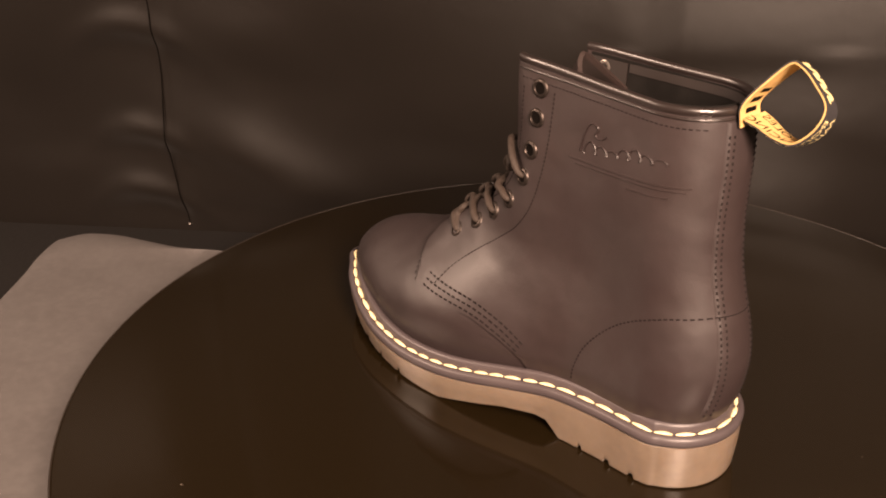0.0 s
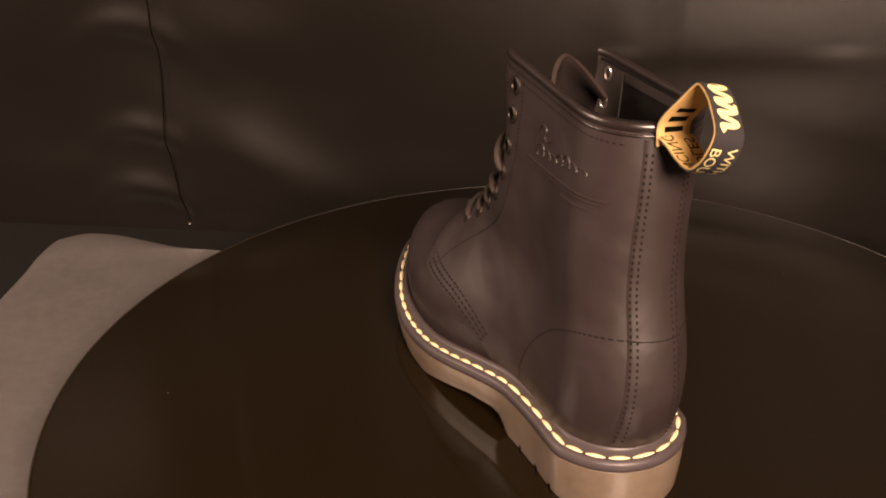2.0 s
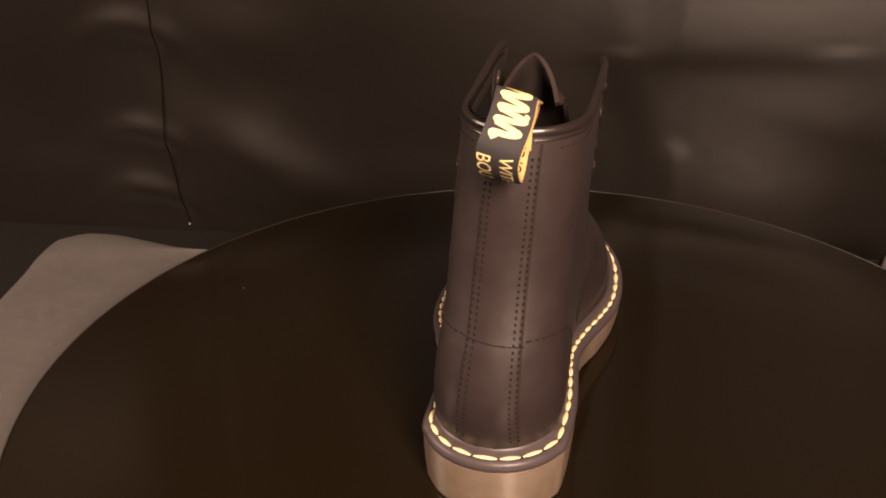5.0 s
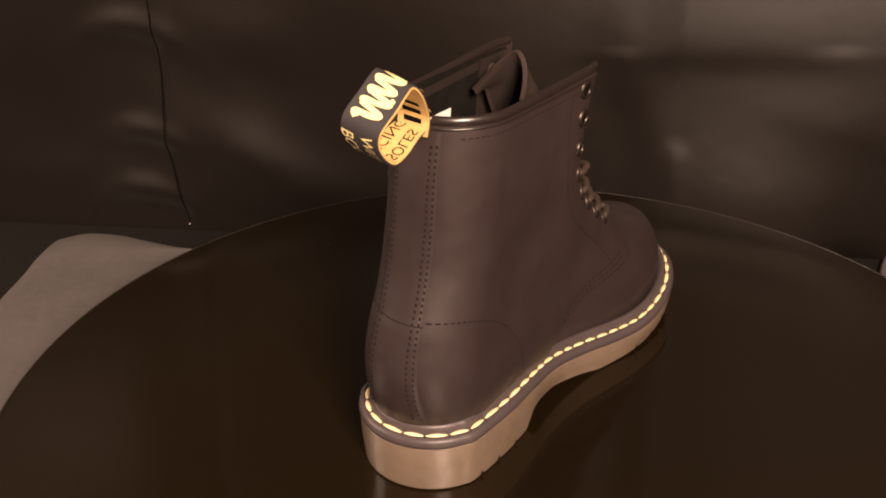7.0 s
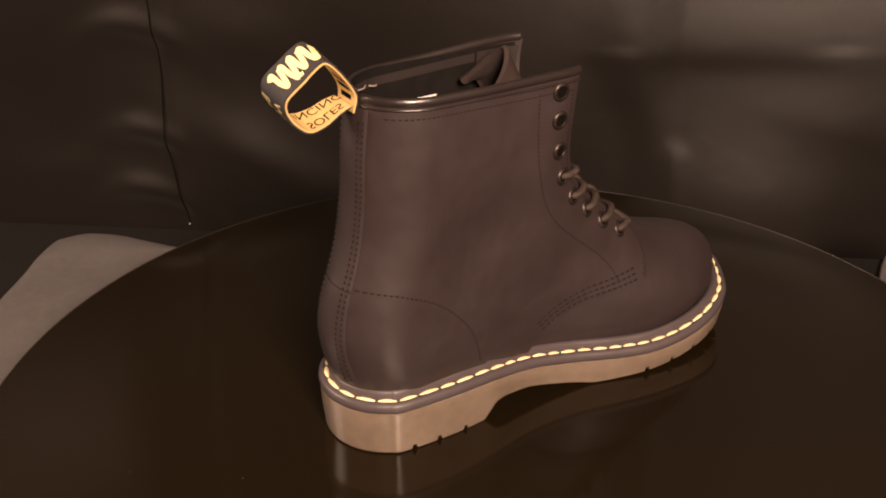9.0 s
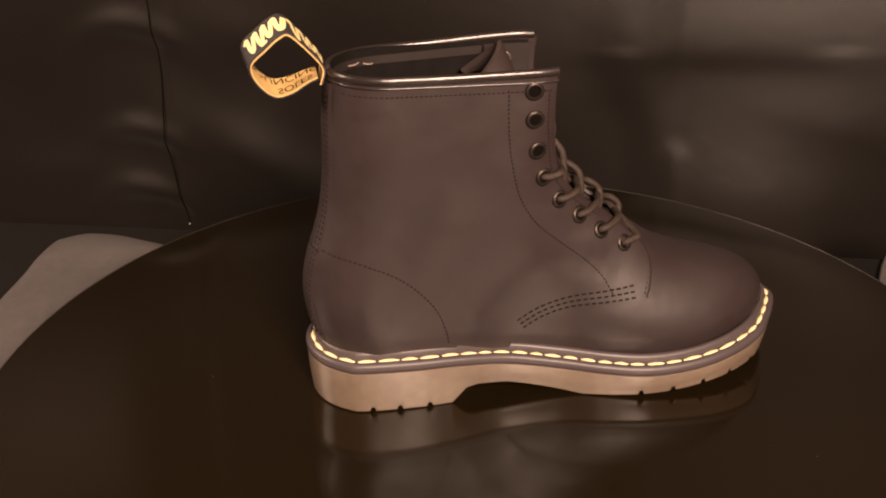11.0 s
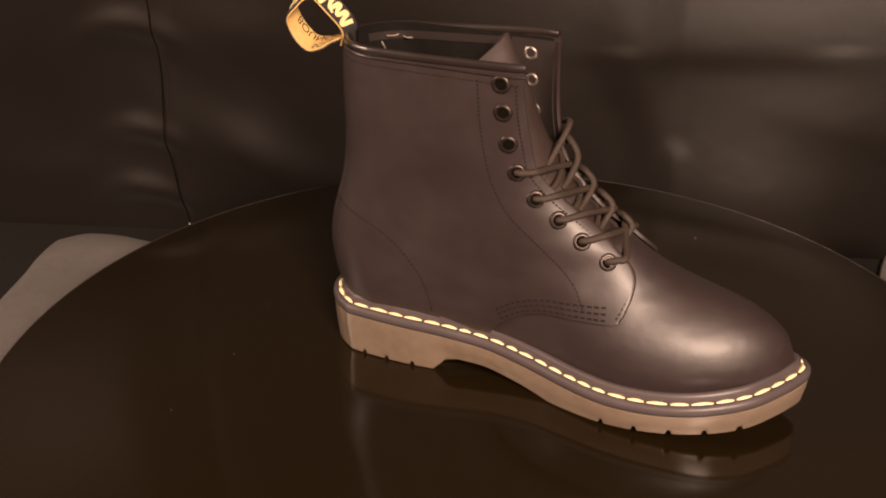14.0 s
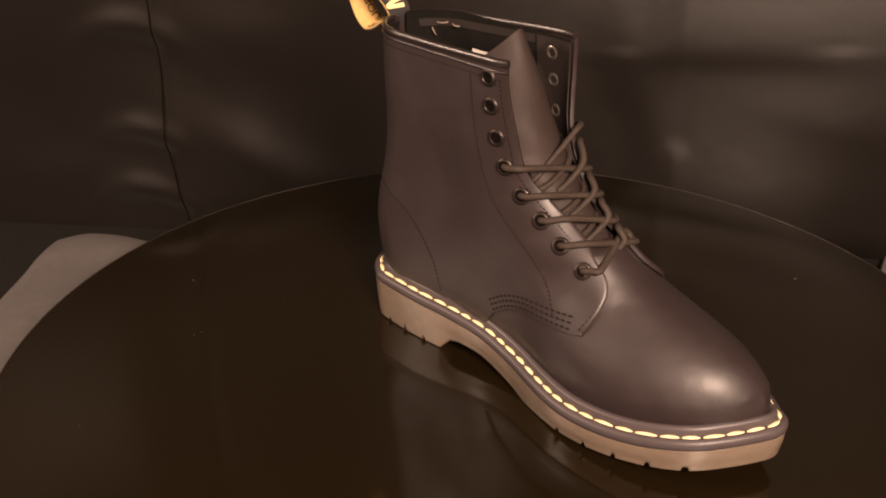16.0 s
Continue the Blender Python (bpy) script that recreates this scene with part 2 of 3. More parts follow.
def boot_upper(boot):
    # vamp: toe piece, both sides in one sheet
    rows = []
    for z in np.concatenate([np.linspace(0.018, 0.06, 30), np.linspace(0.0613, 0.104, 46)]):
        xe, x0 = float(front_x(z)), max(float(quarter_x(z, 1)) - 0.03, 0.09)
        xs = [xe - (xe - x0) * (k / 34) ** 2.3 for k in range(35)]
        row = [skin(x, z, -1) for x in xs[::-1]] + [skin(x, z, 1) for x in xs[1:]]
        rows.append(row)
    top = [(p + rows[-1][::-1][i]) / 2 + np.array([0, 0, 0.002]) for i, p in enumerate(rows[-1])]
    Build().grid(rows + [top]).part("vamp", M_LEATHER, boot, "smooth black leather toe piece")
    # quarters
    for side, name in ((1, "quarter"), (-1, "quarter")):
        outer, inside = [], []
        for z in np.concatenate([np.linspace(0.018, 0.058, 22), np.linspace(0.0585, 0.066, 20), np.linspace(0.068, 0.105, 20), np.linspace(0.1075, COLLAR_AT[side], 34)]):
            x0, x1 = float(back_x(z)) + 0.0002, float(quarter_x(z, side))
            a, b = [], []
            level = z
            for k in range(46):
                s = k / 45
                x = x0 + (x1 - x0) * (s ** 2 * (1 - s) + s * (1 - (1 - s) ** 1.6))
                z = level + (COLLAR - COLLAR_AT[side]) * (1 - float(ease(x, 0.02, 0.14))) * float(ease(level, 0.12, 0.207))
                p, n = skin(x, z, side), skin_out(x, z, side)
                thin = 0.0018 if s < 0.985 else 0.0011
                flare = (0.0016 if side > 0 else 0.0006) * float(ease(x, x1 - 0.026, x1) * ease(level, 0.064, 0.084) * (1 - ease(level, 0.100, 0.125)))
                p = p + n * flare
                a.append(p + n * thin)
                b.append(p - n * 0.0007)
            outer.append(a)
            inside.append(b)
        Build().slab(outer, inside).part(name, M_LEATHER, boot, "smooth black leather side panel")
        # lining inside the shaft
        rows = []
        for z in np.linspace(0.05, COLLAR_AT[side] - 0.001, 40):
            x0, x1 = float(back_x(z)) + 0.0002, float(quarter_x(z)) - 0.003
            rows.append([on_skin(x0 + (x1 - x0) * (k / 30) ** 1.8, z, side, -0.0014) for k in range(31)])
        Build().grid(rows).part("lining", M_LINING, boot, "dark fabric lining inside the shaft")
        # leather facing behind the eyelets, and the stitched tape under the rim
        rows, back = [], []
        for z in np.linspace(0.125, COLLAR_AT[side] - 0.003, 24):
            x0, x1 = 0.1125, float(quarter_x(z, side)) - 0.0025
            rows.append([on_skin(x, z, side, -0.0022) for x in np.linspace(x0, x1, 10)])
            back.append([on_skin(x, z, side, -0.0014) for x in np.linspace(x0, x1, 10)])
        Build().slab(rows, back).part("inner_facing", M_INNER, boot, "dull brown-black leather behind the eyelets")
        rows = [[on_skin(x, COLLAR_AT[side] - d - (COLLAR_AT[side] - COLLAR) * (1 - float(ease(x, 0.02, 0.14))), side, -0.0020) for x in np.linspace(0.022, 0.111, 30)] for d in (0.003, 0.008)]
        back = [[on_skin(x, COLLAR_AT[side] - d - (COLLAR_AT[side] - COLLAR) * (1 - float(ease(x, 0.02, 0.14))), side, -0.0014) for x in np.linspace(0.022, 0.111, 30)] for d in (0.003, 0.008)]
        Build().slab(rows, back).part("collar_tape", M_INNER, boot, "narrow stitched tape inside the rim")
    # loose pale thread ends behind the loop
    b = Build()
    for x, z, dx, dz in ((0.030, 0.2065, 0.007, 0.0006), (0.040, 0.2060, 0.006, -0.0008), (0.027, 0.2030, 0.0015, -0.005)):
        b.tube([on_skin(x + dx * f, z + dz * f, 1, -0.0028 - 0.0015 * math.sin(3.1 * f)) for f in np.linspace(0, 1, 6)], 0.0005, 6)
    b.part("thread_ends", M_THREAD_END, boot, "loose pale thread ends inside the rim")
    # insole
    b = Build()
    ring = [skin(x, 0.05, 1) for x in np.linspace(0.006, 0.28, 40)] + [skin(x, 0.05, -1) for x in np.linspace(0.28, 0.006, 40)]
    b.add(ring + [np.array([0.14, 0.008, 0.05])], [(i, (i + 1) % 80, 80) for i in range(80)])
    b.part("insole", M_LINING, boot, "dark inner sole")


def strip_half(z):
    return float(np.interp(z, [0.03, 0.06, 0.106, 0.17, 0.212], [0.0195, 0.0165, 0.0138, 0.0128, 0.0125]))


def strip_point(a, z, lift):
    """A point on the back strip; a from -1 (right edge) to 1."""
    y = strip_half(z) * a
    side = 1 if a >= 0 else -1
    lean = ease(z, 0.045, 0.115)
    r0, l0 = float(foot_r(0.03) + (leg_r(z) - foot_r(0.03)) * lean), float(foot_l(0.03) + (leg_l(z) - foot_l(0.03)) * lean)
    half, mid = (l0 - r0) / 2, (l0 + r0) / 2
    e = min(abs(y) / half, 0.98)
    rr = float(rear_len(z))
    d = rr * (1 - math.sqrt(1 - e * e))
    nx, ny = -math.sqrt(1 - e * e) / rr, side * e / half
    n = np.array([nx, ny, 0]) / math.hypot(nx, ny)
    return np.array([float(back_x(z)) + d, mid + y, z]) + n * lift, n


def stitch_row(b, places, width=0.0009, fill=0.62, lift=0.0):
    """Short raised stitches along a list of (point, normal)."""
    pts = [(Vector(p), Vector(n)) for p, n in places]
    for (p, n), (q, _) in zip(pts[:-1], pts[1:]):
        mid, half = (p + q) / 2, (q - p) * (fill / 2)
        if half.length < 1e-5:
            continue
        way = half.normalized()
        side = way.cross(n).normalized() * (width / 2)
        up = n * (width * 0.55)
        v = []
        for s, h in ((-1, 0.0), (-0.6, 1.0), (0.6, 1.0), (1, 0.0)):
            c = mid + half * s + n * lift
            v += [c + side, c + up * h + side * 0.2, c - side]
        f = []
        for i in range(3):
            for j in range(2):
                f.append((i * 3 + j, i * 3 + j + 1, i * 3 + 4 + j, i * 3 + 3 + j))
        b.add(v, f)


def along(points, step):
    """Points at even steps along a polyline."""
    p = np.array(points, float)
    d = np.concatenate([[0], np.cumsum(np.linalg.norm(np.diff(p, axis=0), axis=1))])
    n = max(2, int(round(d[-1] / step)) + 1)
    s = np.linspace(0, d[-1], n)
    return np.stack([np.interp(s, d, p[:, k]) for k in range(p.shape[1])], -1)


EYELETS = [(128.8, 202.2), (129.8, 185.4), (132.3, 166), (137.2, 148.4), (148, 132), (161.6, 119.4), (176.2, 107.2), (192.2, 96)]


def boot_seams(boot):
    b = Build()
    rows = []
    for z in np.linspace(0.03, 0.207, 70):
        rows.append([strip_point(a, z, (0.0030 if abs(a) < 0.97 else 0.0016) * float(ease(z, 0.030, 0.050)))[0] for a in np.linspace(-1, 1, 19)])
    b.grid(rows).part("back_strip", M_LEATHER, boot, "black leather strip up the heel")
    for a0 in (-0.86, -0.66, 0.66, 0.86):
        b = Build()
        stitch_row(b, [strip_point(a0, z, 0.0030) for z in np.arange(0.045, 0.203, 0.0034)], 0.0012, 0.45)
        b.part("stitching", M_THREAD, boot, "dark stitches beside the heel strip")
    b = Build()
    stitch_row(b, [strip_point(a, 0.1045 + 0.0012 * a, 0.0031) for a in np.linspace(-1, 1, 12)], 0.0008, 0.9)
    b.part("stitching", M_THREAD, boot, "dark seam across the heel strip")
    for side in (1, -1):
        def row(points, step, width=0.0009, fill=0.62, name="stitching", label="dark thread stitches", lift=0.0019):
            bb = Build()
            q = along(spline(points, 60), step)
            stitch_row(bb, [(on_skin(x, z, side, lift), skin_out(x, z, side)) for x, z in q], width, fill)
            bb.part(name, M_THREAD, boot, label)
        # triple stitched seam behind the toe piece
        seam = along(spline([(x / 1000, z / 1000) for z, x in SEAM[side][2:]], 60), 0.004)
        way = np.gradient(seam, axis=0)
        way /= np.linalg.norm(way, axis=1)[:, None]
        for k in range(3):
            off = 0.0024 + 0.0034 * k
            row([(x - w[1] * off, z + w[0] * off) for (x, z), w in list(zip(seam, way))[:-1]], 0.0042, 0.0012, 0.66, label="triple stitched seam, dark thread")
        # along the facing edge, and behind the eyelets
        row([(float(quarter_x(z)) - 0.0028, z) for z in (0.066, 0.075, 0.084, 0.090)] +
            [(float(quarter_x(z)) - 0.0045, z - 0.0012) for z in (0.098, 0.108, 0.12, 0.132, 0.148, 0.165, 0.185, 0.204)], 0.0026, 0.0008)
        row([(0.1835, 0.068), (0.1765, 0.080), (0.164, 0.093), (0.1475, 0.107), (0.133, 0.121), (0.1235, 0.138), (0.118, 0.16), (0.1155, 0.18), (0.1145, 0.204)], 0.0026, 0.0008)
        # heel counter
        row([(0.0098, 0.1045), (0.017, 0.1040), (0.030, 0.1015), (0.048, 0.093), (0.062, 0.082), (0.074, 0.067), (0.080, 0.052), (0.082, 0.042)], 0.0028, 0.0009)
        # below the collar
        row([(x, COLLAR + (COLLAR_AT[side] - COLLAR) * float(ease(x, 0.02, 0.14)) - 0.0085) for x in (0.026, 0.05, 0.08, 0.11, 0.139)], 0.0026, 0.0007)
    # collar binding: a rolled rim round the top of each side
    for side in (1, -1):
        path = []
        for s in np.linspace(0, 1, 40):
            x = 0.0205 + (float(quarter_x(COLLAR_AT[side])) - 0.0205) * s ** 1.7
            z = COLLAR + (COLLAR_AT[side] - COLLAR) * float(ease(x, 0.02, 0.14))
            p = on_skin(x, z, side, 0.0007)
            p[2] += 0.0012 * ease(s, 0.6, 1.0)
            path.append(p)
        Build().tube(path, 0.0020, 12, 1.35).part("collar_binding", M_RIM, boot, "glossy rolled black leather rim")
        low = [on_skin(x, COLLAR + (COLLAR_AT[side] - COLLAR) * float(ease(x, 0.02, 0.14)) - 0.0036, side, 0.0018) for x in 0.0205 + (float(quarter_x(COLLAR)) - 0.0205) * np.linspace(0, 1, 40) ** 1.7]
        Build().tube(low, 0.0008, 8).part("collar_piping", M_RIM, boot, "narrow leather piping under the rim")


def lathe(profile, sides, m):
    """profile: (radius, height) pairs turned about z, placed by the matrix m."""
    rings = [[m @ Vector((r * math.cos(2 * math.pi * k / sides), r * math.sin(2 * math.pi * k / sides), h)) for k in range(sides)] for r, h in profile]
    return Build().grid(rings, wrap_v=True)


def facing_matrix(p, n):
    q = Vector(n).to_track_quat("Z", "Y")
    return Matrix.Translation(Vector(p)) @ q.to_matrix().to_4x4()


def boot_eyelets(boot):
    for side in (1, -1):
        for x, z in EYELETS:
            x, z = x / 1000 - (0.0040 if side > 0 else 0.0), z / 1000 + (0.0015 if side > 0 and z > 140 else 0.0)
            n = skin_out(x, z, side)
            m = facing_matrix(on_skin(x, z, side, 0.0017), n)
            ring = lathe([(0.0032, -0.0008), (0.0033, 0.0006), (0.0037, 0.0013), (0.0047, 0.0013), (0.0055, 0.0005), (0.0057, -0.0010)], 24, m).part("eyelet", M_EYELET, boot, "dark metal eyelet ring")
            # flat dark disc over the leather, painted as the shade in the hole
            hole = lathe([(0.0033, 0.0005), (0.0001, 0.0005)], 16, m).part("eyelet_hole", M_HOLE, ring)
            inside = facing_matrix(on_skin(x, z, side, -0.0016), -n)
            lathe([(0.0022, -0.0004), (0.0024, 0.0007), (0.0034, 0.0011), (0.0047, 0.0004), (0.0048, -0.0006)], 20, inside).part("eyelet_back", M_BACK_EYELET, ring, "bare metal back of an eyelet")


def tongue_mid(z):
    """x of the tongue's middle."""
    return float(np.interp(z, [0.085, 0.10, 0.12, 0.135, 0.15, 0.17, 0.19, 0.205, 0.221], [0.204, 0.190, 0.1685, 0.155, 0.1455, 0.1375, 0.130, 0.124, 0.1165]))


def boot_tongue(boot):
    outer, inside = [], []
    for z in np.linspace(0.082, 0.2205, 46):
        h = (z - 0.082) / 0.1385
        half = 0.0165 + 0.0040 * ease(h, 0.2, 0.6) - 0.0030 * ease(h, 0.7, 1.0)
        y0 = 0.0065 - 0.0055 * h + 0.0015 * math.sin(7 * h)
        bend = 0.009 + 0.010 * ease(h, 0.45, 1.0)
        a, b = [], []
        for s in np.linspace(-1, 1, 25):
            drop = 0.020 * ease(h, 0.82, 1.0) * abs(s) ** 1.5
            wave = 0.0009 * math.sin(26 * h + 3 * s) * (1 - h)
            p = np.array([tongue_mid(z) - bend * s * s + wave, y0 + half * s * (1 - 0.1 * s * s), z - drop])
            n = np.array([1, 2 * bend * s / half, 0.35])
            n /= np.linalg.norm(n)
            a.append(p + n * 0.0013)
            b.append(p - n * 0.0013)
        outer.append(a)
        inside.append(b)
    Build().slab(outer, inside).part("tongue", M_TONGUE, boot, "black leather tongue standing between the facings")
    back = [[p + (p - q) * 0.15 for p, q in zip(b, a)] for a, b in zip(outer, inside)]
    Build().grid([row[1:-1] for row in back[:-1]]).part("tongue_lining", M_INNER, boot, "dark lining behind the tongue")
    for side in (1, -1):
        rows = []
        for z in np.linspace(0.09, 0.170, 24):
            h = (z - 0.082) / 0.1385
            half = 0.0165 + 0.0040 * ease(h, 0.2, 0.6) - 0.0030 * ease(h, 0.7, 1.0)
            bend = 0.009 + 0.010 * ease(h, 0.45, 1.0)
            y0 = 0.0065 - 0.0055 * h + 0.0015 * math.sin(7 * h)
            a = np.array([tongue_mid(z) - bend, y0 + side * half * 0.9, z])
            c = on_skin(float(quarter_x(z)) - 0.03, z, side, -0.0016)
            m = (a + c) / 2 + np.array([-0.010, 0, -0.006])
            rows.append(list(spline([a, m, c], 9)))
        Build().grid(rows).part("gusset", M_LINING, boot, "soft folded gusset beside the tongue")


def boot_laces(boot):
    def eye(k, side):
        return EYELETS[k][0] / 1000 - (0.0040 if side > 0 else 0.0), EYELETS[k][1] / 1000 + (0.0015 if side > 0 and k < 4 else 0.0)

    def edge(z, side, lift):
        x = min(float(quarter_x(z)) - 0.001, float(front_x(z)) - 0.004)
        return on_skin(x, z, side, lift)
    rng = random.Random(3)
    for k in range(3, 8):
        # bar from eyelet to eyelet, over both facings
        path = []
        for side in (-1, 1):
            x, z = eye(k if side < 0 else min(k + 1, 7), side)
            over = 0.0008 if side < 0 else (0.0045 if k < 7 else 0.010)
            leg = [on_skin(x - 0.0006, z, side, -0.0012), on_skin(x + 0.0006, z + 0.0002, side, 0.0026), on_skin(x + 0.0045, z + over * 0.5, side, 0.0042), edge(z + over, side, 0.0042)]
            path += leg if side < 0 else leg[::-1]
        r, l = path[3], path[4]

        def between(f, sag, out):
            q = r + (l - r) * f
            q[2] -= sag
            q[0] = max(q[0], tongue_mid(q[2]) - 0.012 * (2 * f - 1) ** 2 + out)
            return q
        path[4:4] = [between(0.45, 0.0 + rng.uniform(-0.001, 0.001), 0.0045)]
        Build().tube(spline(path, 70), 0.0023, 9, 0.9).part("lace", M_LACE, boot, "dark round shoelace across the tongue")
    for k in range(3, 7):
        # slanting run underneath, from one side to the next eyelet down
        a, c = skin(*eye(k, 1), 1), skin(*eye(k + 1, -1), -1)
        a, c = a + np.array([0.004, -0.004, 0.0]), c + np.array([0.002, 0.004, 0])
        zc = (a[2] + c[2]) / 2
        m = np.array([tongue_mid(zc) + 0.0032, (a[1] + c[1]) / 2, zc])
        m1 = np.array([tongue_mid((a[2] + zc) / 2) + 0.0012, a[1] * 0.6 + m[1] * 0.4, (a[2] + zc) / 2])
        m2 = np.array([tongue_mid((c[2] + zc) / 2) + 0.0012, c[1] * 0.6 + m[1] * 0.4, (c[2] + zc) / 2])
        Build().tube(spline([a, m1, m, m2, c], 40), 0.0019, 9, 0.9).part("lace", M_LACE, boot, "dark round shoelace slanting under the bars")
    for k in range(4, 8):
        # loop from the left facing's edge down to the bar below
        z0, z1 = eye(k - 1, 1)[1] + 0.002, eye(k, -1)[1] + 0.004
        a = edge(z0, 1, 0.0040)
        e = np.array([tongue_mid(z1) + 0.0050, 0.004, z1])
        b1 = a + np.array([0.0050, -0.0050, 0.0012])
        b2 = a * 0.45 + e * 0.55 + np.array([0.0062, 0.0010, 0.0022])
        Build().tube(spline([edge(z0 - 0.004, 1, 0.0030), a, b1, b2, e, e + np.array([-0.002, -0.008, -0.005])], 44), 0.0022, 9, 0.9).part("lace", M_LACE, boot, "dark round shoelace looping down beside the facing")
    # top run slung over the left facing
    x, z = eye(3, 1)
    p = [on_skin(x - 0.0006, z, 1, -0.0012), on_skin(x + 0.0010, z + 0.0022, 1, 0.0042), on_skin(x + 0.0062, z + 0.0100, 1, 0.0058)]
    p += [(0.1520, 0.0205, 0.1655), (0.1535, 0.0130, 0.1630), (0.1505, 0.0045, 0.1535), (0.1478, -0.004, 0.145), (0.146, -0.012, 0.138), (0.138, -0.018, 0.132)]
    Build().tube(spline(p, 60), 0.0021, 9, 0.9).part("lace", M_LACE, boot, "dark round shoelace slanting over the top bar")


# ---- sole ----
edge_r = [(60, -37), (90, -34.5), (120, -32), (150, -36), (178, -44), (202, -49.5), (226, -50.5), (250, -47.5), (270, -40.5), (287, -29.5), (300, -13.5)]
edge_l = [(60, 45), (90, 48), (115, 56), (140, 65), (165, 71), (195, 72.5), (226, 68.5), (250, 61), (270, 52), (288, 41), (301, 30)]
sole_low = table([(0, 0), (170, 0), (185, 0.4), (205, 1.5), (225, 3), (250, 5.5), (280, 8.5), (310, 11.5)])
sole_top = table([(0, 36), (60, 35.5), (90, 34), (120, 30.5), (150, 26.5), (180, 24), (205, 23.2), (230, 24.2), (255, 26.9), (280, 30.4), (310, 34)])


def sole_outline():
    heel = [(0.0375 - 0.0410 * math.sin(a), 0.0040 + 0.0412 * math.cos(a)) for a in np.linspace(0.25, math.pi - 0.25, 11)]
    pts = [(x / 1000, y / 1000) for x, y in edge_l[::-1]] + heel + [(x / 1000, y / 1000) for x, y in edge_r] + [(0.3100, 0.003), (0.3128, 0.013), (0.3103, 0.022)]
    pts = np.array(pts + pts[:1])
    ext = np.vstack([pts[-4:-1], pts, pts[1:4]])
    fine = spline(ext, 3000)
    keep = fine[int(3000 * 3 / (len(ext) - 1)):int(3000 * (len(ext) - 4) / (len(ext) - 1))]
    return along(np.vstack([keep, keep[:1]]), 0.001)[:-1]


def boot_sole(boot):
    o = sole_outline()
    nxt, prv = np.roll(o, -2, 0), np.roll(o, 2, 0)
    t = nxt - prv
    nrm = np.stack([t[:, 1], -t[:, 0]], -1)
    nrm /= np.linalg.norm(nrm, axis=1)[:, None]
    if np.mean((o + nrm * 0.01 - o.mean(0)) ** 2) < np.mean((o - nrm * 0.01 - o.mean(0)) ** 2):
        nrm = -nrm
    low, top = sole_low(o[:, 0]), sole_top(o[:, 0])
    arch = np.interp(o[:, 0] * 1000, [84, 93, 100, 120, 145, 165], [0, 9.5, 11, 9.5, 4.5, 0]) / 1000
    low = low + arch
    notch = np.zeros(len(o))
    for x in (33, 50, 69, 202, 223, 244, 264, 283):
        notch[np.abs(o[:, 0] * 1000 - x) < 1.6] = 0.0026
    low_cut = low + notch
    b = Build()
    rings = []

    def ring(inset, z):
        return [np.array([p[0] - n[0] * i, p[1] - n[1] * i, zz]) for p, n, i, zz in zip(o, nrm, np.broadcast_to(inset, len(o)), z)]
    line = top - 0.0068
    rings.append(ring(0.012, low_cut + 0.0006))
    rings.append(ring(0.0030, low_cut))
    rings.append(ring(0.0020, low_cut + 0.0006))
    rings.append(ring(0.0018, low_cut + 0.0012))
    for f0 in np.linspace(0.0, 1.0, 9):
        bow = 0.0017 * (1 - f0) ** 2
        rings.append(ring(bow, np.maximum((low + 0.0032) * (1 - f0) + (line - 0.0003) * f0, low_cut + 0.0014)))
    rings.append(ring(0.0012, line + 0.0002))
    rings.append(ring(0.014, line + 0.0004))
    b.grid(rings, wrap_v=True)
    n = len(o)
    c = [np.array([x, 0.008, float(np.interp(x * 1000, [0, 84, 93, 120, 165, 310], [0.0008, 0.0008, 0.010, 0.010, 0.001, 0.010]))]) for x in (0.15,)]
    b.add(rings[0] + c, [(i, (i + 1) % n, n) for i in range(n)])
    sole = b.part("sole", M_SOLE, boot, "ridged translucent tan rubber sole with a stepped heel")
    # dark welt with a groove for the stitching
    # the strip's end overlaps its start on the right side of the waist
    lap = np.where((o[:, 1] < 0) & (o[:, 0] > 0.088), 0.0017 * np.clip(1 - (o[:, 0] - 0.088) / 0.035, 0, 1), 0.0)
    w = Build()
    w.grid([ring(0.0100, line - 0.0006), ring(0.0010, line - 0.0004), ring(-0.0004, line + 0.0008), ring(-0.0007, line + 0.0022), ring(-0.0008, top - 0.0036), ring(-0.0005, top - 0.0018), ring(0.0004, top - 0.0006),
            ring(0.0022, top), ring(0.0031, top - 0.0007), ring(0.0052, top - 0.0007), ring(0.0055, top + 0.0010), ring(0.0058, top + 0.0032 + lap), ring(0.0067, top + 0.0047 + lap), ring(0.0082, top + 0.0050 + lap), ring(0.0100, top + 0.0042 + lap), ring(0.0130, top + 0.0005)],
           wrap_v=True)
    w.part("welt", M_WELT, boot, "smoky dark brown welt round the upper")
    # yellow stitches, one by one
    ring_line = np.array([[p[0] - q[0] * 0.0041, p[1] - q[1] * 0.0041, z] for p, q, z in zip(o, nrm, top - 0.0004)])
    closed = np.vstack([ring_line, ring_line[:1]])
    rng = random.Random(4)
    d = np.concatenate([[0], np.cumsum(np.linalg.norm(np.diff(closed, axis=0), axis=1))])

    def at(s):
        s = s % d[-1]
        return np.array([np.interp(s, d, closed[:, k]) for k in range(3)])
    s = 0.0
